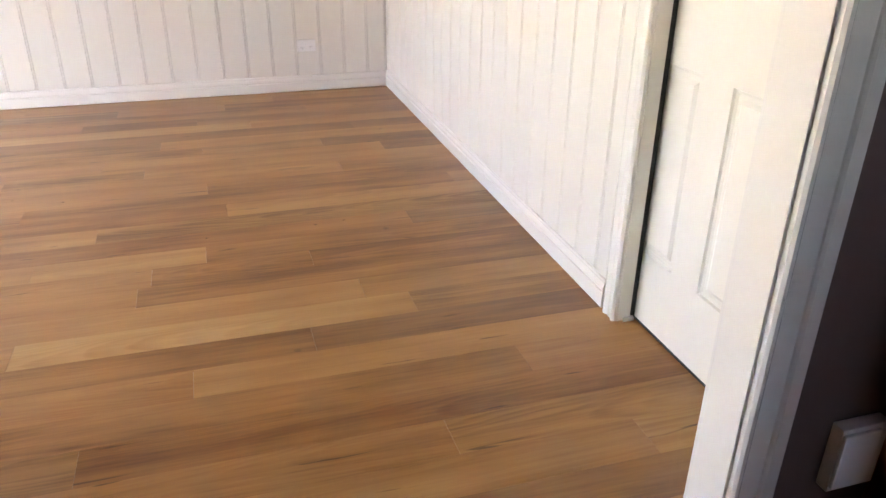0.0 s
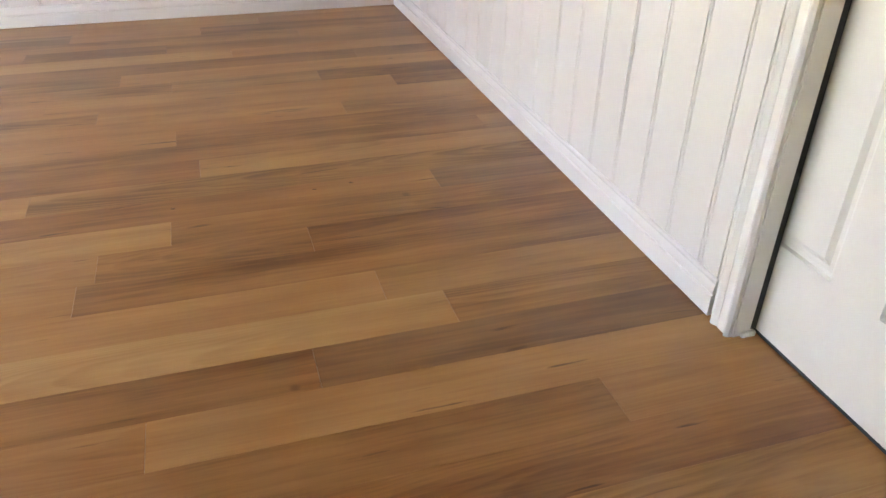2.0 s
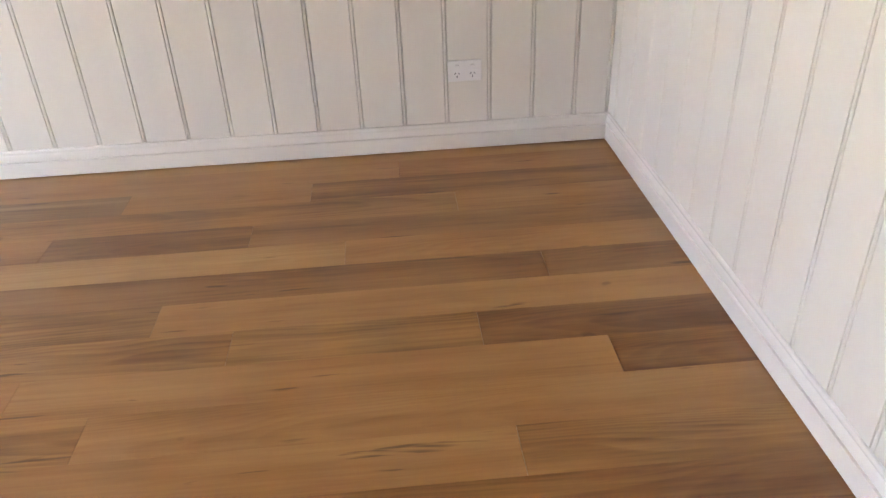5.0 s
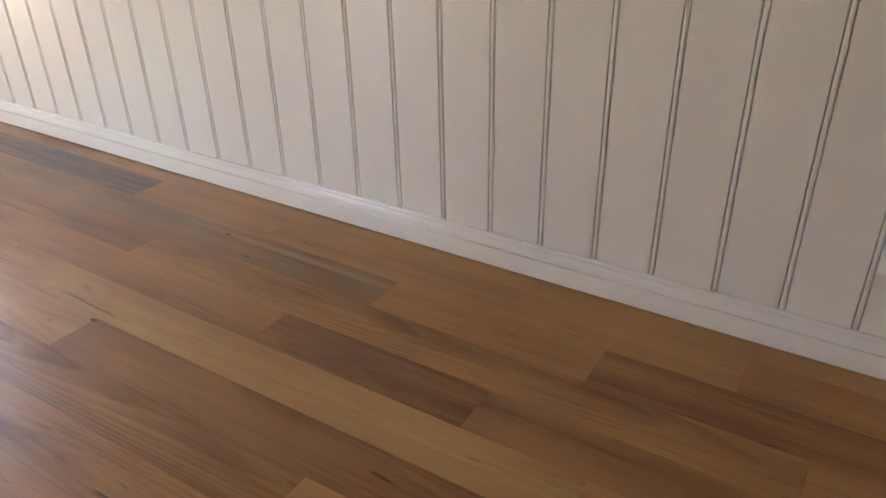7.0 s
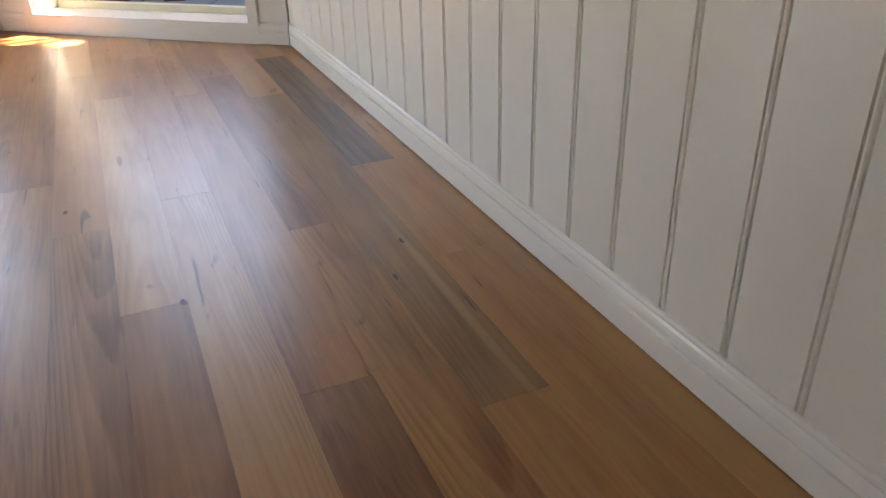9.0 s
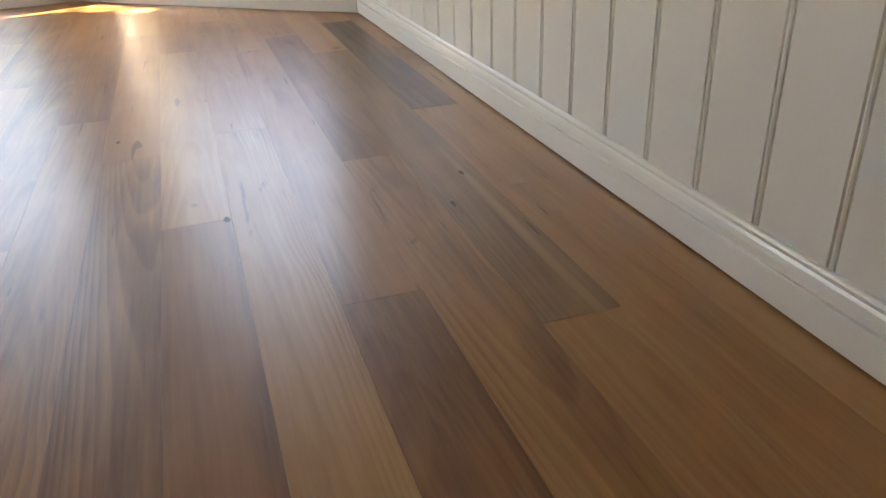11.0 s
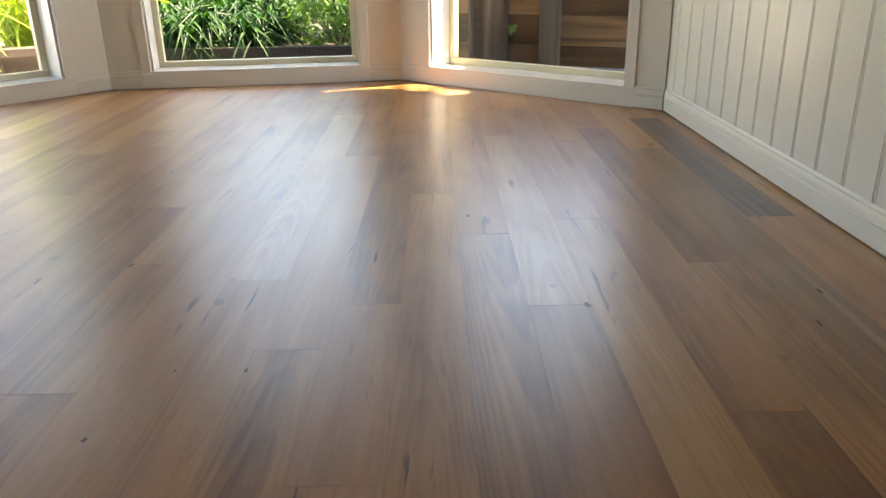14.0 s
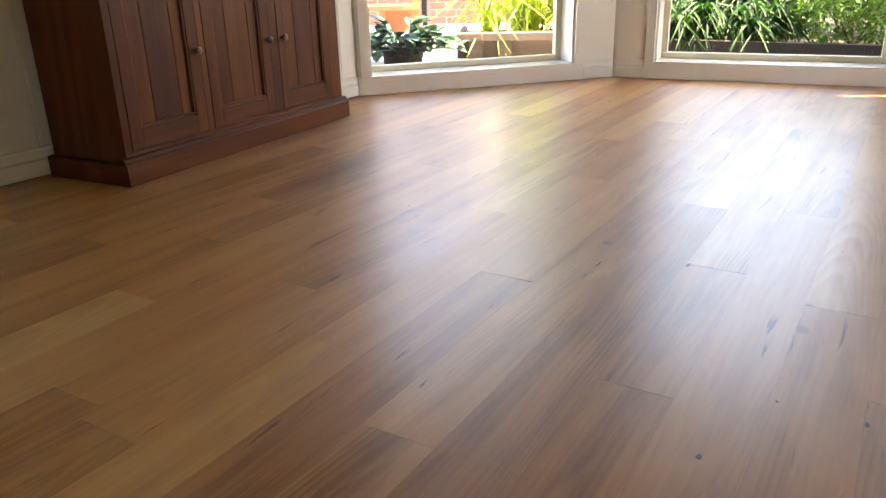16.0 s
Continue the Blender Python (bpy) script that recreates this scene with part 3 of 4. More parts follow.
# ---- sliding panelled door in the south wall ----
DOORY = -0.072
door = tagged(new("door_1"), "white painted moulded panel door, slid nearly shut", "door", kind="structure")
xa, xb = -3.70, -2.86
cols = ((xa + 0.115, -3.336), (-3.212, xb - 0.10))
rows = ((0.235, 0.79), (1.0, 1.62), (1.74, 1.93))
bm = bmesh.new()
zs = [0.012] + [z for r in rows for z in r] + [2.04]
for i in range(0, len(zs), 2):
    box(bm, xa, xb, DOORY - 0.035, DOORY, zs[i], zs[i + 1])
for r in rows:
    for p, q in ((xa, cols[0][0]), (cols[0][1], cols[1][0]), (cols[1][1], xb)):
        box(bm, p, q, DOORY - 0.035, DOORY, r[0], r[1])
bmesh.ops.remove_doubles(bm, verts=bm.verts, dist=1e-5)
part("door_frame", bm, DOORP, door)
for p, q in cols:
    for z0, z1 in rows:
        bm = bmesh.new()
        rings = ((0.0, 0.0), (0.004, -0.007), (0.012, -0.010), (0.022, -0.010), (0.034, -0.0035), (0.05, -0.003))
        prev = None
        for d, dy in rings:
            vs = [bm.verts.new((x, DOORY + dy, z)) for x, z in ((p + d, z0 + d), (q - d, z0 + d), (q - d, z1 - d), (p + d, z1 - d))]
            if prev:
                for i in range(4):
                    bm.faces.new((prev[i], prev[(i + 1) % 4], vs[(i + 1) % 4], vs[i]))
            prev = vs
        bm.faces.new(prev)
        part("door_panel", bm, DOORP, door)
# pocket jamb, stops and casing
boxed("jamb", (-3.066, -3.054, -0.056, YS + 0.0, 0, 2.05), TRIM, door, 0.0015)
boxed("jamb", (-3.712, -3.70, -0.125, YS + 0.0, 0, 2.05), TRIM, door, 0.0015)
boxed("jamb_head", (-3.70, -3.066, -0.056, YS, 2.035, 2.05), TRIM, door)
casing(door, Matrix.Translation((-3.062, YS - 0.003, 0)), 2.10, 0.064)
casing(door, Matrix.Translation((-3.704, YS - 0.003, 0)) @ pose(0, 0, 0, 0, 0, 180) @ Matrix.Diagonal((1, -1, 1, 1)), 2.10, 0.064)
# solid black strips that paint the shade beside and below the door
boxed("pocket_gap", (-3.0652, -3.0545, -0.0716, -0.0562, 0.014, 2.03), DARKHOLE, door, 0, "black strip standing for the shade in the door pocket")
boxed("floor_track", (-3.70, -3.0545, -0.106, -0.0745, 0.0004, 0.0095), DARKHOLE, door, 0, "black strip standing for the shade under the door")
boxed("floor_guide", (-3.075, -3.066, -0.066, -0.030, 0, 0.013), PLASTIC, door, 0.002, "small white floor guide block")

# ---- sockets ----
def socket(name, m, w, h, depth, label):
    """Plate with two switches and two three-pin outlets; local x across, local y into the wall."""
    th = tagged(new(name), label, "power outlet")
    th.matrix_world = m
    boxed("plate", (-w / 2, w / 2, -depth, 0, -h / 2, h / 2), PLASTIC, th, 0.004)
    for s in (-1, 1):
        bm = bmesh.new()
        bmesh.ops.create_cone(bm, cap_ends=True, segments=18, radius1=0.0075, radius2=0.0065, depth=0.004, matrix=Matrix.Translation((s * w * 0.23, -depth - 0.002, h * 0.22)) @ Matrix.Rotation(radians(90), 4, "X"))
        part("rocker_switch", bm, PLASTIC, th)
        bm = bmesh.new()
        for dx, dz, a in ((-0.0065, 0.002, 30), (0.0065, 0.002, -30), (0, -0.009, 0)):
            bmesh.ops.create_cube(bm, size=1.0, matrix=Matrix.Translation((s * w * 0.23 + dx, -depth, -h * 0.13 + dz)) @ Matrix.Rotation(radians(a), 4, "Y") @ Matrix.Diagonal((0.0024, 0.0012, 0.0075, 1)))
        part("pin_slots", bm, DARKHOLE, th, "dark pin slots")
    return th


socket("power_outlet", Matrix.Translation((XE, 0.503, 0.286)) @ pose(0, 0, 0, 0, 0, -90), 0.116, 0.073, 0.011, "white plastic double power outlet on the board wall")
sw = tagged(new("wall_switch"), "white block-mounted switch on the dark hall wall", "switch")
sw.matrix_world = Matrix.Translation((HX, 0.097, 0.325)) @ pose(0, 0, 0, 0, 0, 90)
boxed("mounting_block", (-0.050, 0.050, 0.0, 0.026, -0.070, 0.066), PLASTIC, sw, 0.002, m=Matrix.Diagonal((1, 1, 1, 1)))
boxed("switch_plate", (-0.028, 0.049, 0.026, 0.034, -0.058, 0.058), PLASTIC, sw, 0.003)

# ---- sideboard ----
def sideboard():
    th = tagged(new("sideboard"), "red-brown pine sideboard with three panelled doors on a plinth", "sideboard")
    W, D, H = 1.29, 0.385, 0.86
    # local x along the front from its south end, local y to the back
    boxed("plinth", (0, W, 0, D, 0, 0.072), CAB_H, th, 0.003)
    bm = bmesh.new()
    bm = extrude([(0.0, 0.0), (0.004, 0.0), (0.010, 0.006), (0.012, 0.016), (0.020, 0.020), (0.03, 0.020), (0.03, 0.0)], W - 0.004)
    part("plinth_moulding", bm, CAB_H, th, m=pose(0.002, 0.0, 0.072))
    for x in (0.022, W - 0.044):
        boxed("side_panel", (x, x + 0.022, 0.024, D - 0.01, 0.072, H), CABINET, th, 0.002)
    boxed("back_panel", (0.044, W - 0.044, D - 0.02, D - 0.01, 0.072, H), CABINET, th)
    boxed("bottom_rail", (0.0225, W - 0.0225, 0.022, 0.044, 0.072, 0.104), CAB_H, th, 0.0015)
    boxed("top_rail", (0.0225, W - 0.0225, 0.022, 0.044, 0.66, H), CAB_H, th, 0.0015)
    for x, q in ((0.0225, 0.052), (0.406, 0.436), (0.793, 0.845), (1.195, W - 0.0225)):
        boxed("face_stile", (x, q, 0.022, 0.044, 0.104, 0.66), CABINET, th, 0.0015)
    boxed("top", (-0.01, W + 0.01, -0.005, D, H, H + 0.025), CAB_H, th, 0.006)
    for (p, q), kx in zip(((0.054, 0.404), (0.438, 0.791), (0.847, 1.193)), (0.383, 0.772, 0.866)):
        dr = tagged(new("door"), "panelled pine door with round knob")
        dr.parent = th
        dr.location = (0, 0.0105, 0)
        z0, z1 = 0.107, 0.657
        s = 0.048
        for a, b in ((p, p + s), (q - s, q)):
            boxed("stile", (a, b, 0.010, 0.032, z0, z1), CABINET, dr, 0.002)
        boxed("rail", (p + s, q - s, 0.010, 0.032, z0, z0 + 0.066), CAB_H, dr, 0.002)
        boxed("rail", (p + s, q - s, 0.010, 0.032, z1 - 0.07, z1), CAB_H, dr, 0.002)
        w3 = q - p - 2 * s
        for f0, f1 in ((0.0, 0.3), (0.3, 0.78), (0.78, 1.0)):
            boxed("panel_board", (p + s + f0 * w3 + 0.0008, p + s + f1 * w3 - 0.0008, 0.022, 0.030, z0 + 0.062, z1 - 0.066), CABINET, dr, 0.003)
        bm = bmesh.new()
        box(bm, p + s, p + s + 0.009, 0.0125, 0.024, z0 + 0.066, z1 - 0.07, 0.003)
        box(bm, q - s - 0.009, q - s, 0.0125, 0.024, z0 + 0.066, z1 - 0.07, 0.003)
        box(bm, p + s, q - s, 0.0120, 0.024, z0 + 0.066, z0 + 0.077, 0.003)
        box(bm, p + s, q - s, 0.0120, 0.024, z1 - 0.081, z1 - 0.07, 0.003)
        part("beading", bm, CAB_H, dr)
        bm = bmesh.new()
        prof = ((0.0, 0.006), (0.008, 0.0055), (0.012, 0.010), (0.018, 0.0145), (0.024, 0.0135), (0.028, 0.008), (0.029, 0.0))
        ring = []
        for d, r in prof:
            ring.append([bm.verts.new((kx + r * math.cos(a * math.pi / 8), 0.010 - d, 0.393 + r * math.sin(a * math.pi / 8))) for a in range(16)])
        for r0, r1 in zip(ring, ring[1:]):
            for i in range(16):
                bm.faces.new((r0[i], r0[(i + 1) % 16], r1[(i + 1) % 16], r1[i]))
        kn = part("knob", bm, KNOBM, dr, "dark turned knob")
        for f in kn.data.polygons:
            f.use_smooth = True
    ang = math.degrees(math.atan2(3.573 - 2.284, -3.62 + 3.515))
    th.matrix_world = Matrix.Translation((-3.515, 2.284, 0)) @ pose(0, 0, 0, 0, 0, ang)
    return th


sideboard()

# ---- garden ----
GZ = -0.06
ground = tagged(boxed("ground", (-400, 400, -400, 400, GZ - 0.2, GZ - 0.03), SOIL), "bare garden earth reaching the horizon", "ground", kind="structure")
paving = tagged(boxed("paving", (-14.0, -3.3, 4.3, 14.0, GZ - 0.06, GZ - 0.006), PAVE), "pale sunlit stone paving", "paving", kind="structure")
# paving slabs near the window
for i in range(9):
    for j in range(11):
        x, y = -8.0 + i * 0.45, 4.6 + j * 0.45
        if y < 5.75 and x > -4.5:
            continue
        ob = boxed("paver", (0.004, 0.446, 0.004, 0.446, -0.02, 0.0), PAVE, paving, 0.003)
        ob.matrix_basis = pose(x, y, GZ)


def sleeper_wall():
    """Low retaining wall of stacked sleepers with bolted posts, beyond the east bay window."""
    th = tagged(new("sleeper_wall"), "weathered grey-brown sleeper retaining wall with bolted posts", "retaining wall")
    for z0, z1 in ((GZ - 0.03, 0.168), (0.171, 0.349), (0.352, 0.530), (0.533, 0.71), (0.713, 0.84)):
        for a, b in ((-1.0, 0.06), (0.063, 1.6)):
            boxed("sleeper", (a, b, 0, 0.055, z0, z1), FENCE, th, 0.004, m=pose(0, rng.uniform(-0.005, 0.005), 0))
    for x, w, y in ((-0.02, 0.12, -0.075), (-0.475, 0.24, -0.085), (0.72, 0.11, -0.06)):
        po = boxed("post", (x, x + w, y, -0.006, GZ - 0.03, 0.88), FENCE_P, th, 0.006)
        for z in (0.115, 0.228, 0.30, 0.402):
            bm = bmesh.new()
            bmesh.ops.create_cone(bm, cap_ends=True, segments=10, radius1=0.007, radius2=0.007, depth=0.006, matrix=Matrix.Translation((x + w * 0.25, y - 0.001, z)) @ Matrix.Rotation(radians(90), 4, "X"))
            part("bolt", bm, DARKHOLE, po)
    th.matrix_world = Matrix.Translation((-0.38, 5.53, 0)) @ pose(0, 0, 0, 0, 0, -25)
    return th


rng = random.Random(11)
sleeper_wall()


def stone_path():
    """Stone slabs, tinted blue for sky light, between the house and the sleeper wall."""
    th = tagged(new("stone_path"), "stone slabs along the sleeper wall, coloured with blue sky light", "path", kind="structure")
    a, b = Vector(PB), Vector(PC)
    u = (b - a).normalized()
    n = Vector((u.y, -u.x))
    house = [a + u * 0.0 + n * 0.262, a + u * 1.42 + n * 0.262]
    f = Vector((math.cos(radians(-25)), math.sin(radians(-25))))
    fence = [Vector((-0.38, 5.53)) + f * 1.2, Vector((-0.38, 5.53)) - f * 0.62]
    back = Vector((-f.y, f.x)) * 0.002
    for i in range(4):
        bm = bmesh.new()
        t0, t1 = i / 4 + 0.004, (i + 1) / 4 - 0.004
        c = [house[0].lerp(house[1], t0), house[0].lerp(house[1], t1), fence[0].lerp(fence[1], t1) - back, fence[0].lerp(fence[1], t0) - back]
        lo = [bm.verts.new((p.x, p.y, GZ - 0.03)) for p in c]
        hi = [bm.verts.new((p.x, p.y, 0.052)) for p in c]
        for k in range(4):
            bm.faces.new((lo[k], lo[(k + 1) % 4], hi[(k + 1) % 4], hi[k]))
        bm.faces.new(hi)
        bm.faces.new(lo[::-1])
        part("slab", bm, SKYLIT_STONE, th)


stone_path()


def leaf_blade(bm, base, yaw, length, width, rise, droop, bend=0.0):
    """An arching strap leaf."""
    n = 6
    d = Vector((math.cos(yaw), math.sin(yaw), 0))
    s = Vector((-d.y, d.x, 0))
    prev = None
    for i in range(n + 1):
        t = i / n
        p = Vector(base) + (d + s * bend * t) * (length * t * (0.55 + 0.35 * t)) + Vector((0, 0, rise * math.sin(min(t * 1.5, 1.0) * math.pi * 0.5) - droop * t ** 2.6))
        w = width * (1 - t ** 2.2) * 0.5 + 0.0006
        vs = [bm.verts.new(p - s * w + Vector((0, 0, w * 0.5))), bm.verts.new(p), bm.verts.new(p + s * w + Vector((0, 0, w * 0.5)))]
        if prev:
            bm.faces.new((prev[0], prev[1], vs[1], vs[0]))
            bm.faces.new((prev[1], prev[2], vs[2], vs[1]))
        prev = vs


def strap_clump(seed, mat, n=84, ln=0.38, wd=0.029):
    r = random.Random(seed)
    bm = bmesh.new()
    for i in range(n):
        y = r.random() * 2 * math.pi
        leaf_blade(bm, (r.uniform(-0.05, 0.05), r.uniform(-0.05, 0.05), 0), y, ln * r.uniform(0.6, 1.1), wd * r.uniform(0.7, 1.2), ln * r.uniform(0.35, 0.9), ln * r.uniform(0.35, 0.95), r.uniform(-0.9, 0.9))
    return bm


def leaf_cloud(bm, r, centre, radii, n, size, hollow=0.35, gaps=()):
    for i in range(n):
        while True:
            v = Vector((r.uniform(-1, 1), r.uniform(-1, 1), r.uniform(-1, 1)))
            if hollow < v.length < 1:
                break
        if noise.noise(v * 2.3 + Vector(centre)) < -0.22:
            continue
        p = Vector(centre) + Vector((v.x * radii[0], v.y * radii[1], v.z * radii[2]))
        if any((p - g).cross(sd).length < w * r.uniform(0.75, 1.15) for g, w in gaps):
            continue
        m = Matrix.Translation(p) @ Euler((r.uniform(-1, 1), r.uniform(-1, 1), r.uniform(0, 6.28))).to_matrix().to_4x4()
        s = size * r.uniform(0.6, 1.3)
        q = [m @ Vector(c) for c in ((-s, 0, 0), (0, -s * 0.45, s * 0.12), (s, 0, -s * 0.1), (0, s * 0.45, s * 0.12))]
        bm.faces.new([bm.verts.new(c) for c in q])


# long bed beyond the middle window
bed = tagged(new("garden_bed"), "dark timber sleeper edging of a planted bed", "garden bed")
for a, b in ((-3.6, -2.05), (-2.046, -0.75)):
    boxed("edging_sleeper", (a, b, 6.36, 6.43, GZ - 0.03, 0.105), DARKW, bed, 0.005)
boxed("soil", (-3.6, -0.75, 6.43, 8.4, GZ - 0.03, 0.07), SOIL, bed)
clumps = []
for i, (sd_, mat) in enumerate(((3, LEAF), (8, LEAF2), (15, LEAF))):
    c = part("strap_plant", strap_clump(sd_, mat), mat)
    tagged(c, "lush green strap-leaved plant in the garden bed", "plant", "plants in the garden bed")
    c.matrix_basis = pose(-3.2 + 0.45 * i, 6.58 + 0.05 * i, 0.07, 0, 0, i * 50)
    clumps.append(c)
r = random.Random(21)
for row, y in enumerate((6.62, 6.84, 7.1, 7.4)):
    x = -3.45 + 0.13 * row
    while x < (-2.35, -2.25, -2.1, -1.5)[row]:
        copy_thing(clumps[r.randrange(3)], pose(x, y + r.uniform(-0.06, 0.06), 0.07 + 0.05 * row, r.uniform(-14, 14), r.uniform(-14, 14), r.uniform(0, 360)))
        x += r.uniform(0.15, 0.24)


def shrub(name, centre, radii, n, size, mat, label, seed, stems=5):
    r = random.Random(seed)
    th = tagged(new(name), label, "shrub")
    th.location = (centre[0], centre[1], 0.05)
    bm = bmesh.new()
    leaf_cloud(bm, r, (0, 0, centre[2] - 0.05), radii, n, size, 0.2)
    part("crown", bm, mat, th)
    for i in range(stems):
        bm = bmesh.new()
        a = r.uniform(0, 6.28)
        e = Vector((math.cos(a) * radii[0] * 0.6, math.sin(a) * radii[1] * 0.6, centre[2]))
        bmesh.ops.create_cone(bm, cap_ends=True, segments=6, radius1=0.009, radius2=0.004, depth=e.length, matrix=Matrix.Translation(e / 2) @ e.to_track_quat("Z", "Y").to_matrix().to_4x4())
        part("stem", bm, BARK, th)
    return th


shrub("flowering_shrub", (-1.78, 6.66, 0.36), (0.44, 0.28, 0.34), 3000, 0.026, LEAF3, "small-leaved pale green shrub at the bed's end", 5)
shrub("flowering_shrub", (-0.80, 6.95, 0.5), (0.5, 0.38, 0.5), 2200, 0.026, LEAF3, "small-leaved pale green shrub beside the sleeper wall", 6)
for i, (x, y, h) in enumerate(((-3.4, 8.0, 0.9), (-2.4, 8.1, 1.0), (-1.4, 8.0, 0.9), (-0.3, 7.9, 1.0))):
    shrub("hedge_shrub", (x, y, h * 0.75), (0.75, 0.5, h * 0.75), 1800, 0.05, LEAF, "dense dark green shrub at the back of the bed", 40 + i)


# The crown is out of view, added to dapple and block sun at the bay.
def tree(x, y, seed):
    r = random.Random(seed)
    th = tagged(new("garden_tree"), "leafy green tree, out of view, added to shade the bay windows", "tree")
    th.location = (x, y, GZ)
    bm = bmesh.new()
    bmesh.ops.create_cone(bm, cap_ends=True, segments=10, radius1=0.10, radius2=0.06, depth=2.7, matrix=Matrix.Translation((0, 0, 1.35)))
    for i in range(7):
        a = i * 0.9
        e = Vector((math.cos(a) * r.uniform(0.5, 0.9), math.sin(a) * r.uniform(0.5, 0.9), r.uniform(0.6, 1.5)))
        bmesh.ops.create_cone(bm, cap_ends=True, segments=6, radius1=0.035, radius2=0.012, depth=e.length, matrix=Matrix.Translation(Vector((0, 0, 2.55)) + e / 2) @ e.to_track_quat("Z", "Y").to_matrix().to_4x4())
    part("trunk", bm, BARK, th)
    bm = bmesh.new()
    # sun lanes cut through the leaves: the lit point by the window, and width
    gaps = [(Vector((a - x, b - y, c - GZ)), w) for a, b, c, w in ((-1.09, 5.07, 0, 0.15), (-0.96, 4.88, 0, 0.12), (-0.70, 4.69, 0, 0.06), (-1.03, 5.31, 0.2, 0.16), (-1.03, 5.31, 0.5, 0.16), (-1.03, 5.31, 0.8, 0.14))]
    for c, n in (((0, 0, 2.65), 3000), ((-0.6, -0.6, 2.45), 2600), ((0.1, 0.75, 2.6), 2600), ((-0.2, 0.5, 3.3), 2000), ((0.3, -0.9, 2.9), 2000), ((0.0, 0.1, 2.1), 1500), ((0.1, 1.35, 3.1), 2600), ((0.3, 1.5, 3.9), 2200), ((0.0, 0.3, 4.1), 1800), ((0.3, 1.9, 2.6), 2200)):
        leaf_cloud(bm, r, (c[0], c[1], c[2] + 0.8), (0.9, 0.85, 0.8), n, 0.08, 0.1, gaps)
    part("crown", bm, LEAF2, th)


tree(1.75, 5.75, 77)

# leaf on the sleeper wall
lf = bmesh.new()
for a in range(-2, 3):
    d = Vector((math.cos(a * 0.75 - 1.57), 0, math.sin(a * 0.75 - 1.57)))
    s = Vector((-d.z, 0, d.x)) * 0.017
    tip = d * (0.05 if a else 0.062)
    lf.faces.new([lf.verts.new(c) for c in (Vector((0, 0, 0)), d * 0.028 - s + Vector((0, -0.006, 0)), tip, d * 0.028 + s + Vector((0, -0.006, 0)))])
leaf = tagged(part("vine_leaf", lf, LEAF3), "single bright green vine leaf against the sleepers", "leaf")
leaf.matrix_world = Matrix.Translation((-0.38, 5.53, 0)) @ pose(0, 0, 0, 0, 0, -25) @ pose(-0.215, -0.02, 0.285)

# ---- terrace beyond the west bay window ----
def potted(x, y):
    th = tagged(new("potted_plant"), "grey-green leafy plant in a black plastic pot on the paving", "potted plant")
    th.location = (x, y, GZ)
    bm = bmesh.new()
    prof = ((0.0, 0.0), (0.118, 0.0), (0.138, 0.125), (0.152, 0.127), (0.154, 0.150), (0.142, 0.150), (0.134, 0.125), (0.0, 0.125))
    prev = None
    for d, z in prof:
        ring = [bm.verts.new((d * math.cos(a * math.pi / 14), d * math.sin(a * math.pi / 14), z)) for a in range(28)] if d else None
        if ring and prev:
            for i in range(28):
                bm.faces.new((prev[i], prev[(i + 1) % 28], ring[(i + 1) % 28], ring[i]))
        elif ring:
            bm.faces.new(ring)
        prev = ring or prev
    bm.faces.new(prev)
    part("pot", bm, POT, th)
    r = random.Random(9)
    lv = bmesh.new()
    stm = bmesh.new()
    for i in range(34):
        a = r.uniform(0, 6.28)
        out = r.uniform(0.05, 0.40)
        e = Vector((math.cos(a) * out, math.sin(a) * out, 0.13 + r.uniform(0.0, 0.26) * (1.15 - out * 2.1)))
        b0 = Vector((math.cos(a) * 0.04, math.sin(a) * 0.04, 0.12))
        d = e - b0
        bmesh.ops.create_cone(stm, cap_ends=True, segments=5, radius1=0.006, radius2=0.004, depth=d.length, matrix=Matrix.Translation(b0 + d / 2) @ d.to_track_quat("Z", "Y").to_matrix().to_4x4())
        for k in range(7):
            p = b0 + d * r.uniform(0.45, 1.0)
            m = Matrix.Translation(p) @ Euler((r.uniform(-0.6, 0.6), r.uniform(-0.7, 0.5), a + r.uniform(-1.3, 1.3))).to_matrix().to_4x4()
            s = r.uniform(0.05, 0.08)
            pts = [m @ Vector(c) for c in ((0, 0, 0), (s * 0.7, -s * 0.42, s * 0.18), (s * 1.4, -s * 0.36, s * 0.1), (s * 1.9, 0, -s * 0.15), (s * 1.4, s * 0.36, s * 0.1), (s * 0.7, s * 0.42, s * 0.18))]
            vs = [lv.verts.new(c) for c in pts]
            mid = lv.verts.new(m @ Vector((s, 0, 0.0)))
            for q in range(6):
                lv.faces.new((vs[q], vs[(q + 1) % 6], mid))
    part("stems", stm, LEAF4, th)
    part("leaves", lv, LEAF4, th, "rounded grey-green leaves")
    th.scale = (1.22, 1.22, 0.92)


potted(-4.74, 5.66)


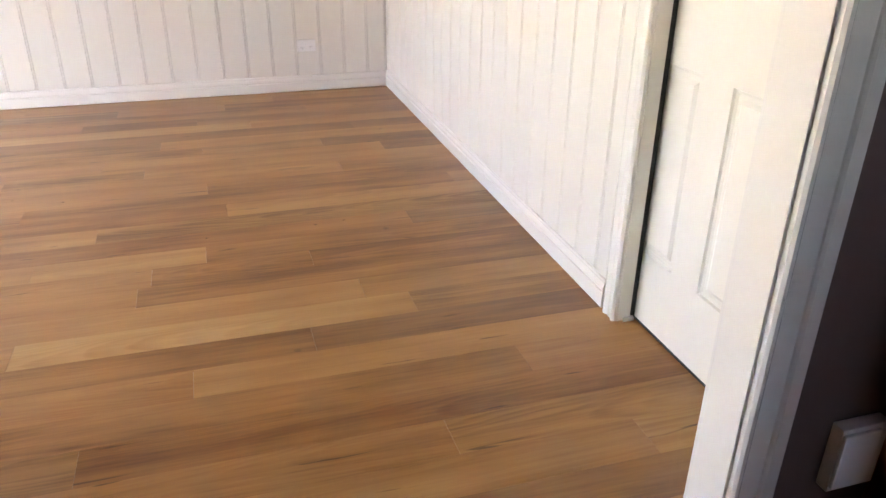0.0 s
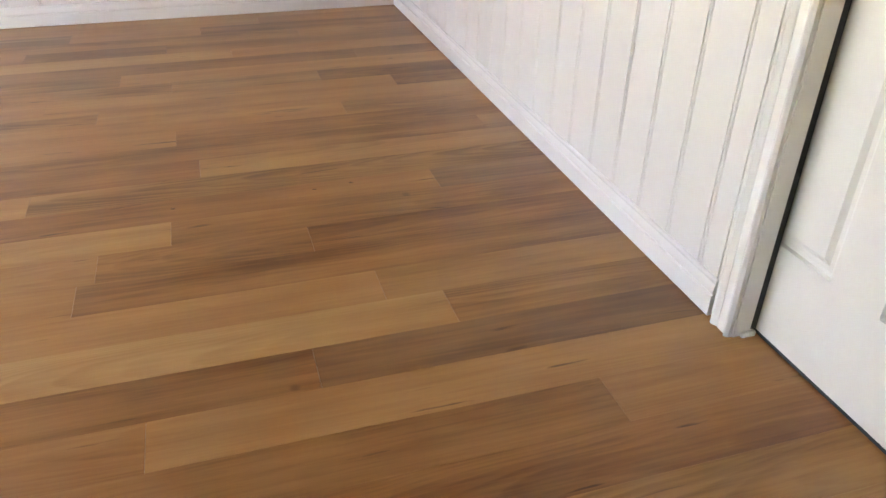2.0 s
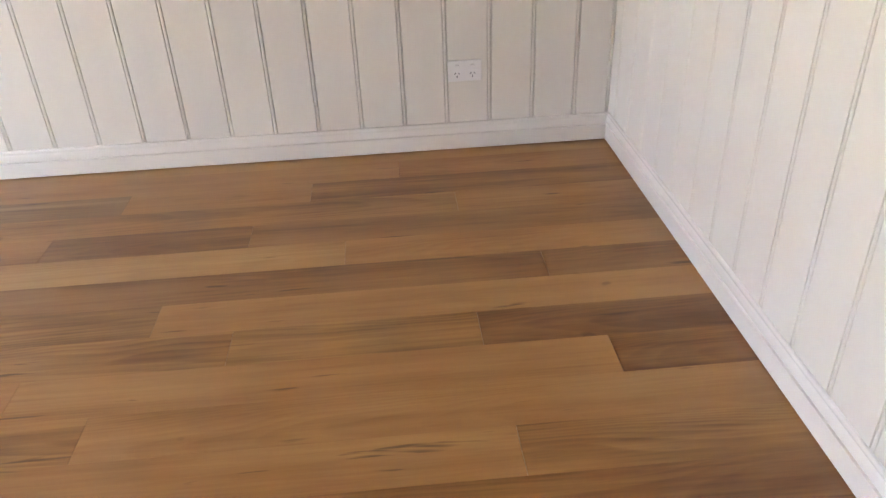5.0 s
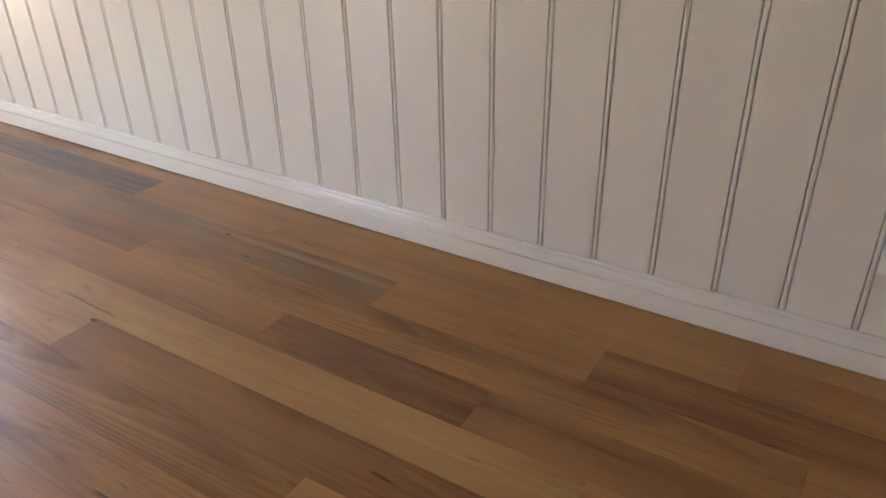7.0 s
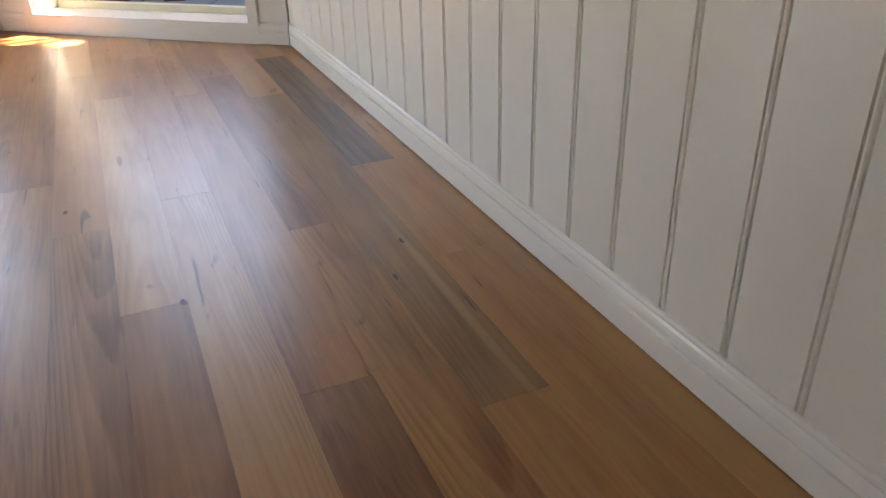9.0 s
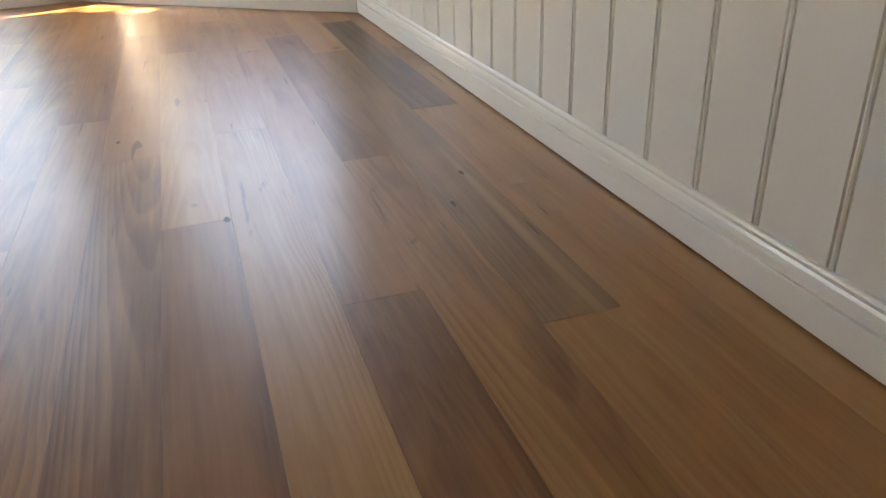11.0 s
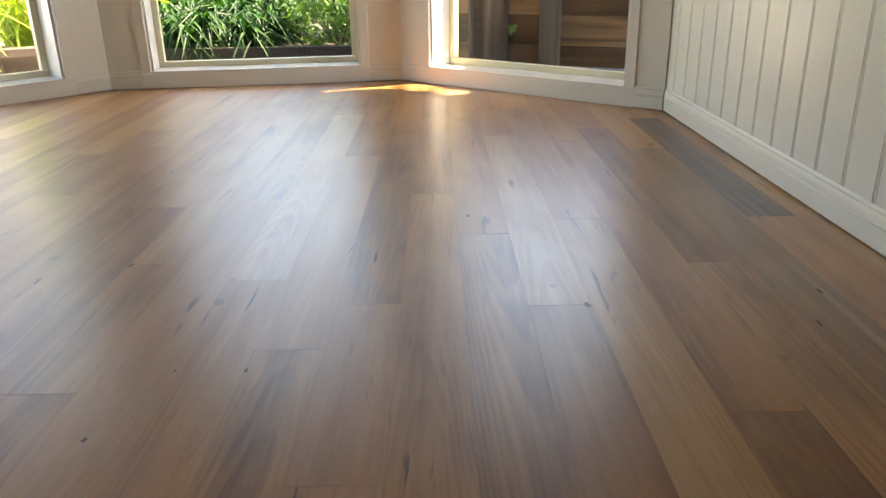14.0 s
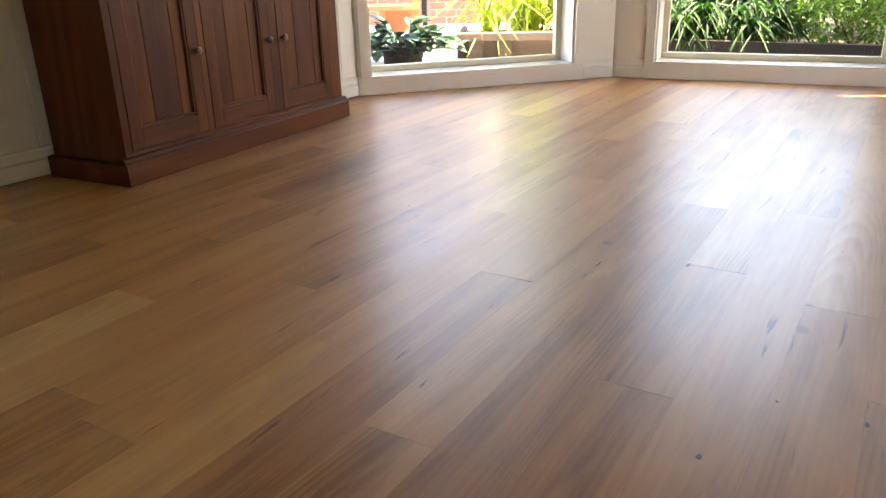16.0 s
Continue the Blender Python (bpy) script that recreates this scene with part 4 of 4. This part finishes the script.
def raised_planter():
    th = tagged(new("raised_planter"), "low grey sleeper planter with a sunlit top plank", "planter")
    boxed("top_plank", (0, 1.6, -0.05, 0.12, 0.085, 0.140), SLEEPER, th, 0.004)
    for x in (0.10, 0.32, 0.78, 1.25):
        boxed("post", (x, x + 0.11, -0.02, 0.05, GZ, 0.085), SLEEPER, th, 0.004)
    boxed("face_sleeper", (0.1, 1.6, 0.05, 0.10, GZ, 0.083), SLEEPER, th, 0.004)
    boxed("soil", (0.05, 1.6, 0.12, 0.9, GZ, 0.09), SOIL, th)
    boxed("end_sleeper", (0.0, 0.05, 0.12, 0.9, GZ, 0.13), SLEEPER, th, 0.004)
    th.matrix_world = Matrix.Translation((-4.46, 5.99, 0)) @ pose(0, 0, 0, 0, 0, math.degrees(math.atan2(0.38, 0.75)))
    return th


pl = raised_planter()
first = None
for i, (x, y, s) in enumerate(((0.25, 0.3, 0.8), (0.6, 0.45, 1.0), (0.95, 0.35, 0.9), (1.25, 0.55, 1.1), (0.5, 0.75, 1.0), (0.9, 0.8, 1.1), (1.4, 0.3, 0.9))):
    m = pl.matrix_world @ pose(x, y, 0.09, 0, 0, i * 47)
    if first is None:
        first = tagged(part("strap_plant", strap_clump(31, LEAF5, 40, 0.5, 0.028), LEAF5), "yellow-green sunlit strap-leaved plant in the planter", "plant", "plants in the planter")
        first.matrix_basis = m
    else:
        copy_thing(first, m)

shrub("golden_shrub", (-3.95, 6.80, 0.95), (0.55, 0.42, 0.85), 2600, 0.05, LEAF5, "tall golden-green leafy shrub behind the planter", 61)


def terrace_bench():
    th = tagged(new("garden_bench"), "orange-brown stained timber garden bench", "bench")
    boxed("seat_slab", (-0.05, 0.62, -0.04, 0.38, 0.205, 0.245), POSTW, th, 0.004)
    for x in (-0.02, 0.20, 0.53):
        boxed("leg", (x, x + 0.055, 0.0, 0.05, GZ, 0.205), POSTW, th, 0.003)
    boxed("back_leg", (0.56, 0.62, 0.30, 0.36, GZ, 0.8), POSTW, th, 0.003)
    boxed("front_post", (0.545, 0.60, -0.035, 0.02, 0.245, 0.8), POSTW, th, 0.003)
    boxed("back_panel", (0.22, 0.53, 0.2, 0.22, GZ + 0.03, 0.205), POSTW, th, 0.003)
    th.matrix_world = Matrix.Translation((-6.38, 7.3, 0)) @ pose(0, 0, 0, 0, 0, 33)


terrace_bench()
dp = tagged(boxed("terrace_post", (-0.035, 0.035, -0.035, 0.035, GZ, 2.3), POT, None, 0.003), "slim black post on the terrace", "post")
dp.location = (-6.05, 8.05, 0)
wp = tagged(boxed("terrace_post", (-0.05, 0.05, -0.05, 0.05, GZ, 2.3), TRIM, None, 0.004), "white painted terrace post", "post")
wp.location = (-5.13, 7.75, 0)


def brick_wall():
    th = tagged(new("wall_brick"), "red brick house wall with pale mortar joints", "brick wall", kind="structure")
    boxed("mortar", (-1.6, 3.0, 0.01, 0.2, GZ, 2.4), MORTAR, th)
    me = boxed("brick", (0.005, 0.230, 0, 0.02, 0.005, 0.081), BRICK, th, 0.002)
    n = 0
    for row in range(12):
        for i in range(18):
            x = -1.5 + i * 0.24 + (0.12 if row % 2 else 0)
            ob = me if n == 0 else new("brick", me.data)
            ob.parent = th
            ob.matrix_basis = pose(x, 0, GZ + row * 0.086)
            n += 1
    th.matrix_world = Matrix.Translation((-6.35, 9.1, 0)) @ pose(0, 0, 0, 0, 0, 30)


brick_wall()

# ---- hall furniture ----
tb = tagged(new("hall_cabinet"), "orange-brown timber cabinet against the dark hall wall", "cabinet")
boxed("body", (-4.35, HX - 0.004, -0.75, 0.028, 0.0, 0.72), POSTW, tb, 0.004)
boxed("top", (-4.37, HX - 0.002, -0.77, 0.036, 0.72, 0.745), POSTW, tb, 0.004)
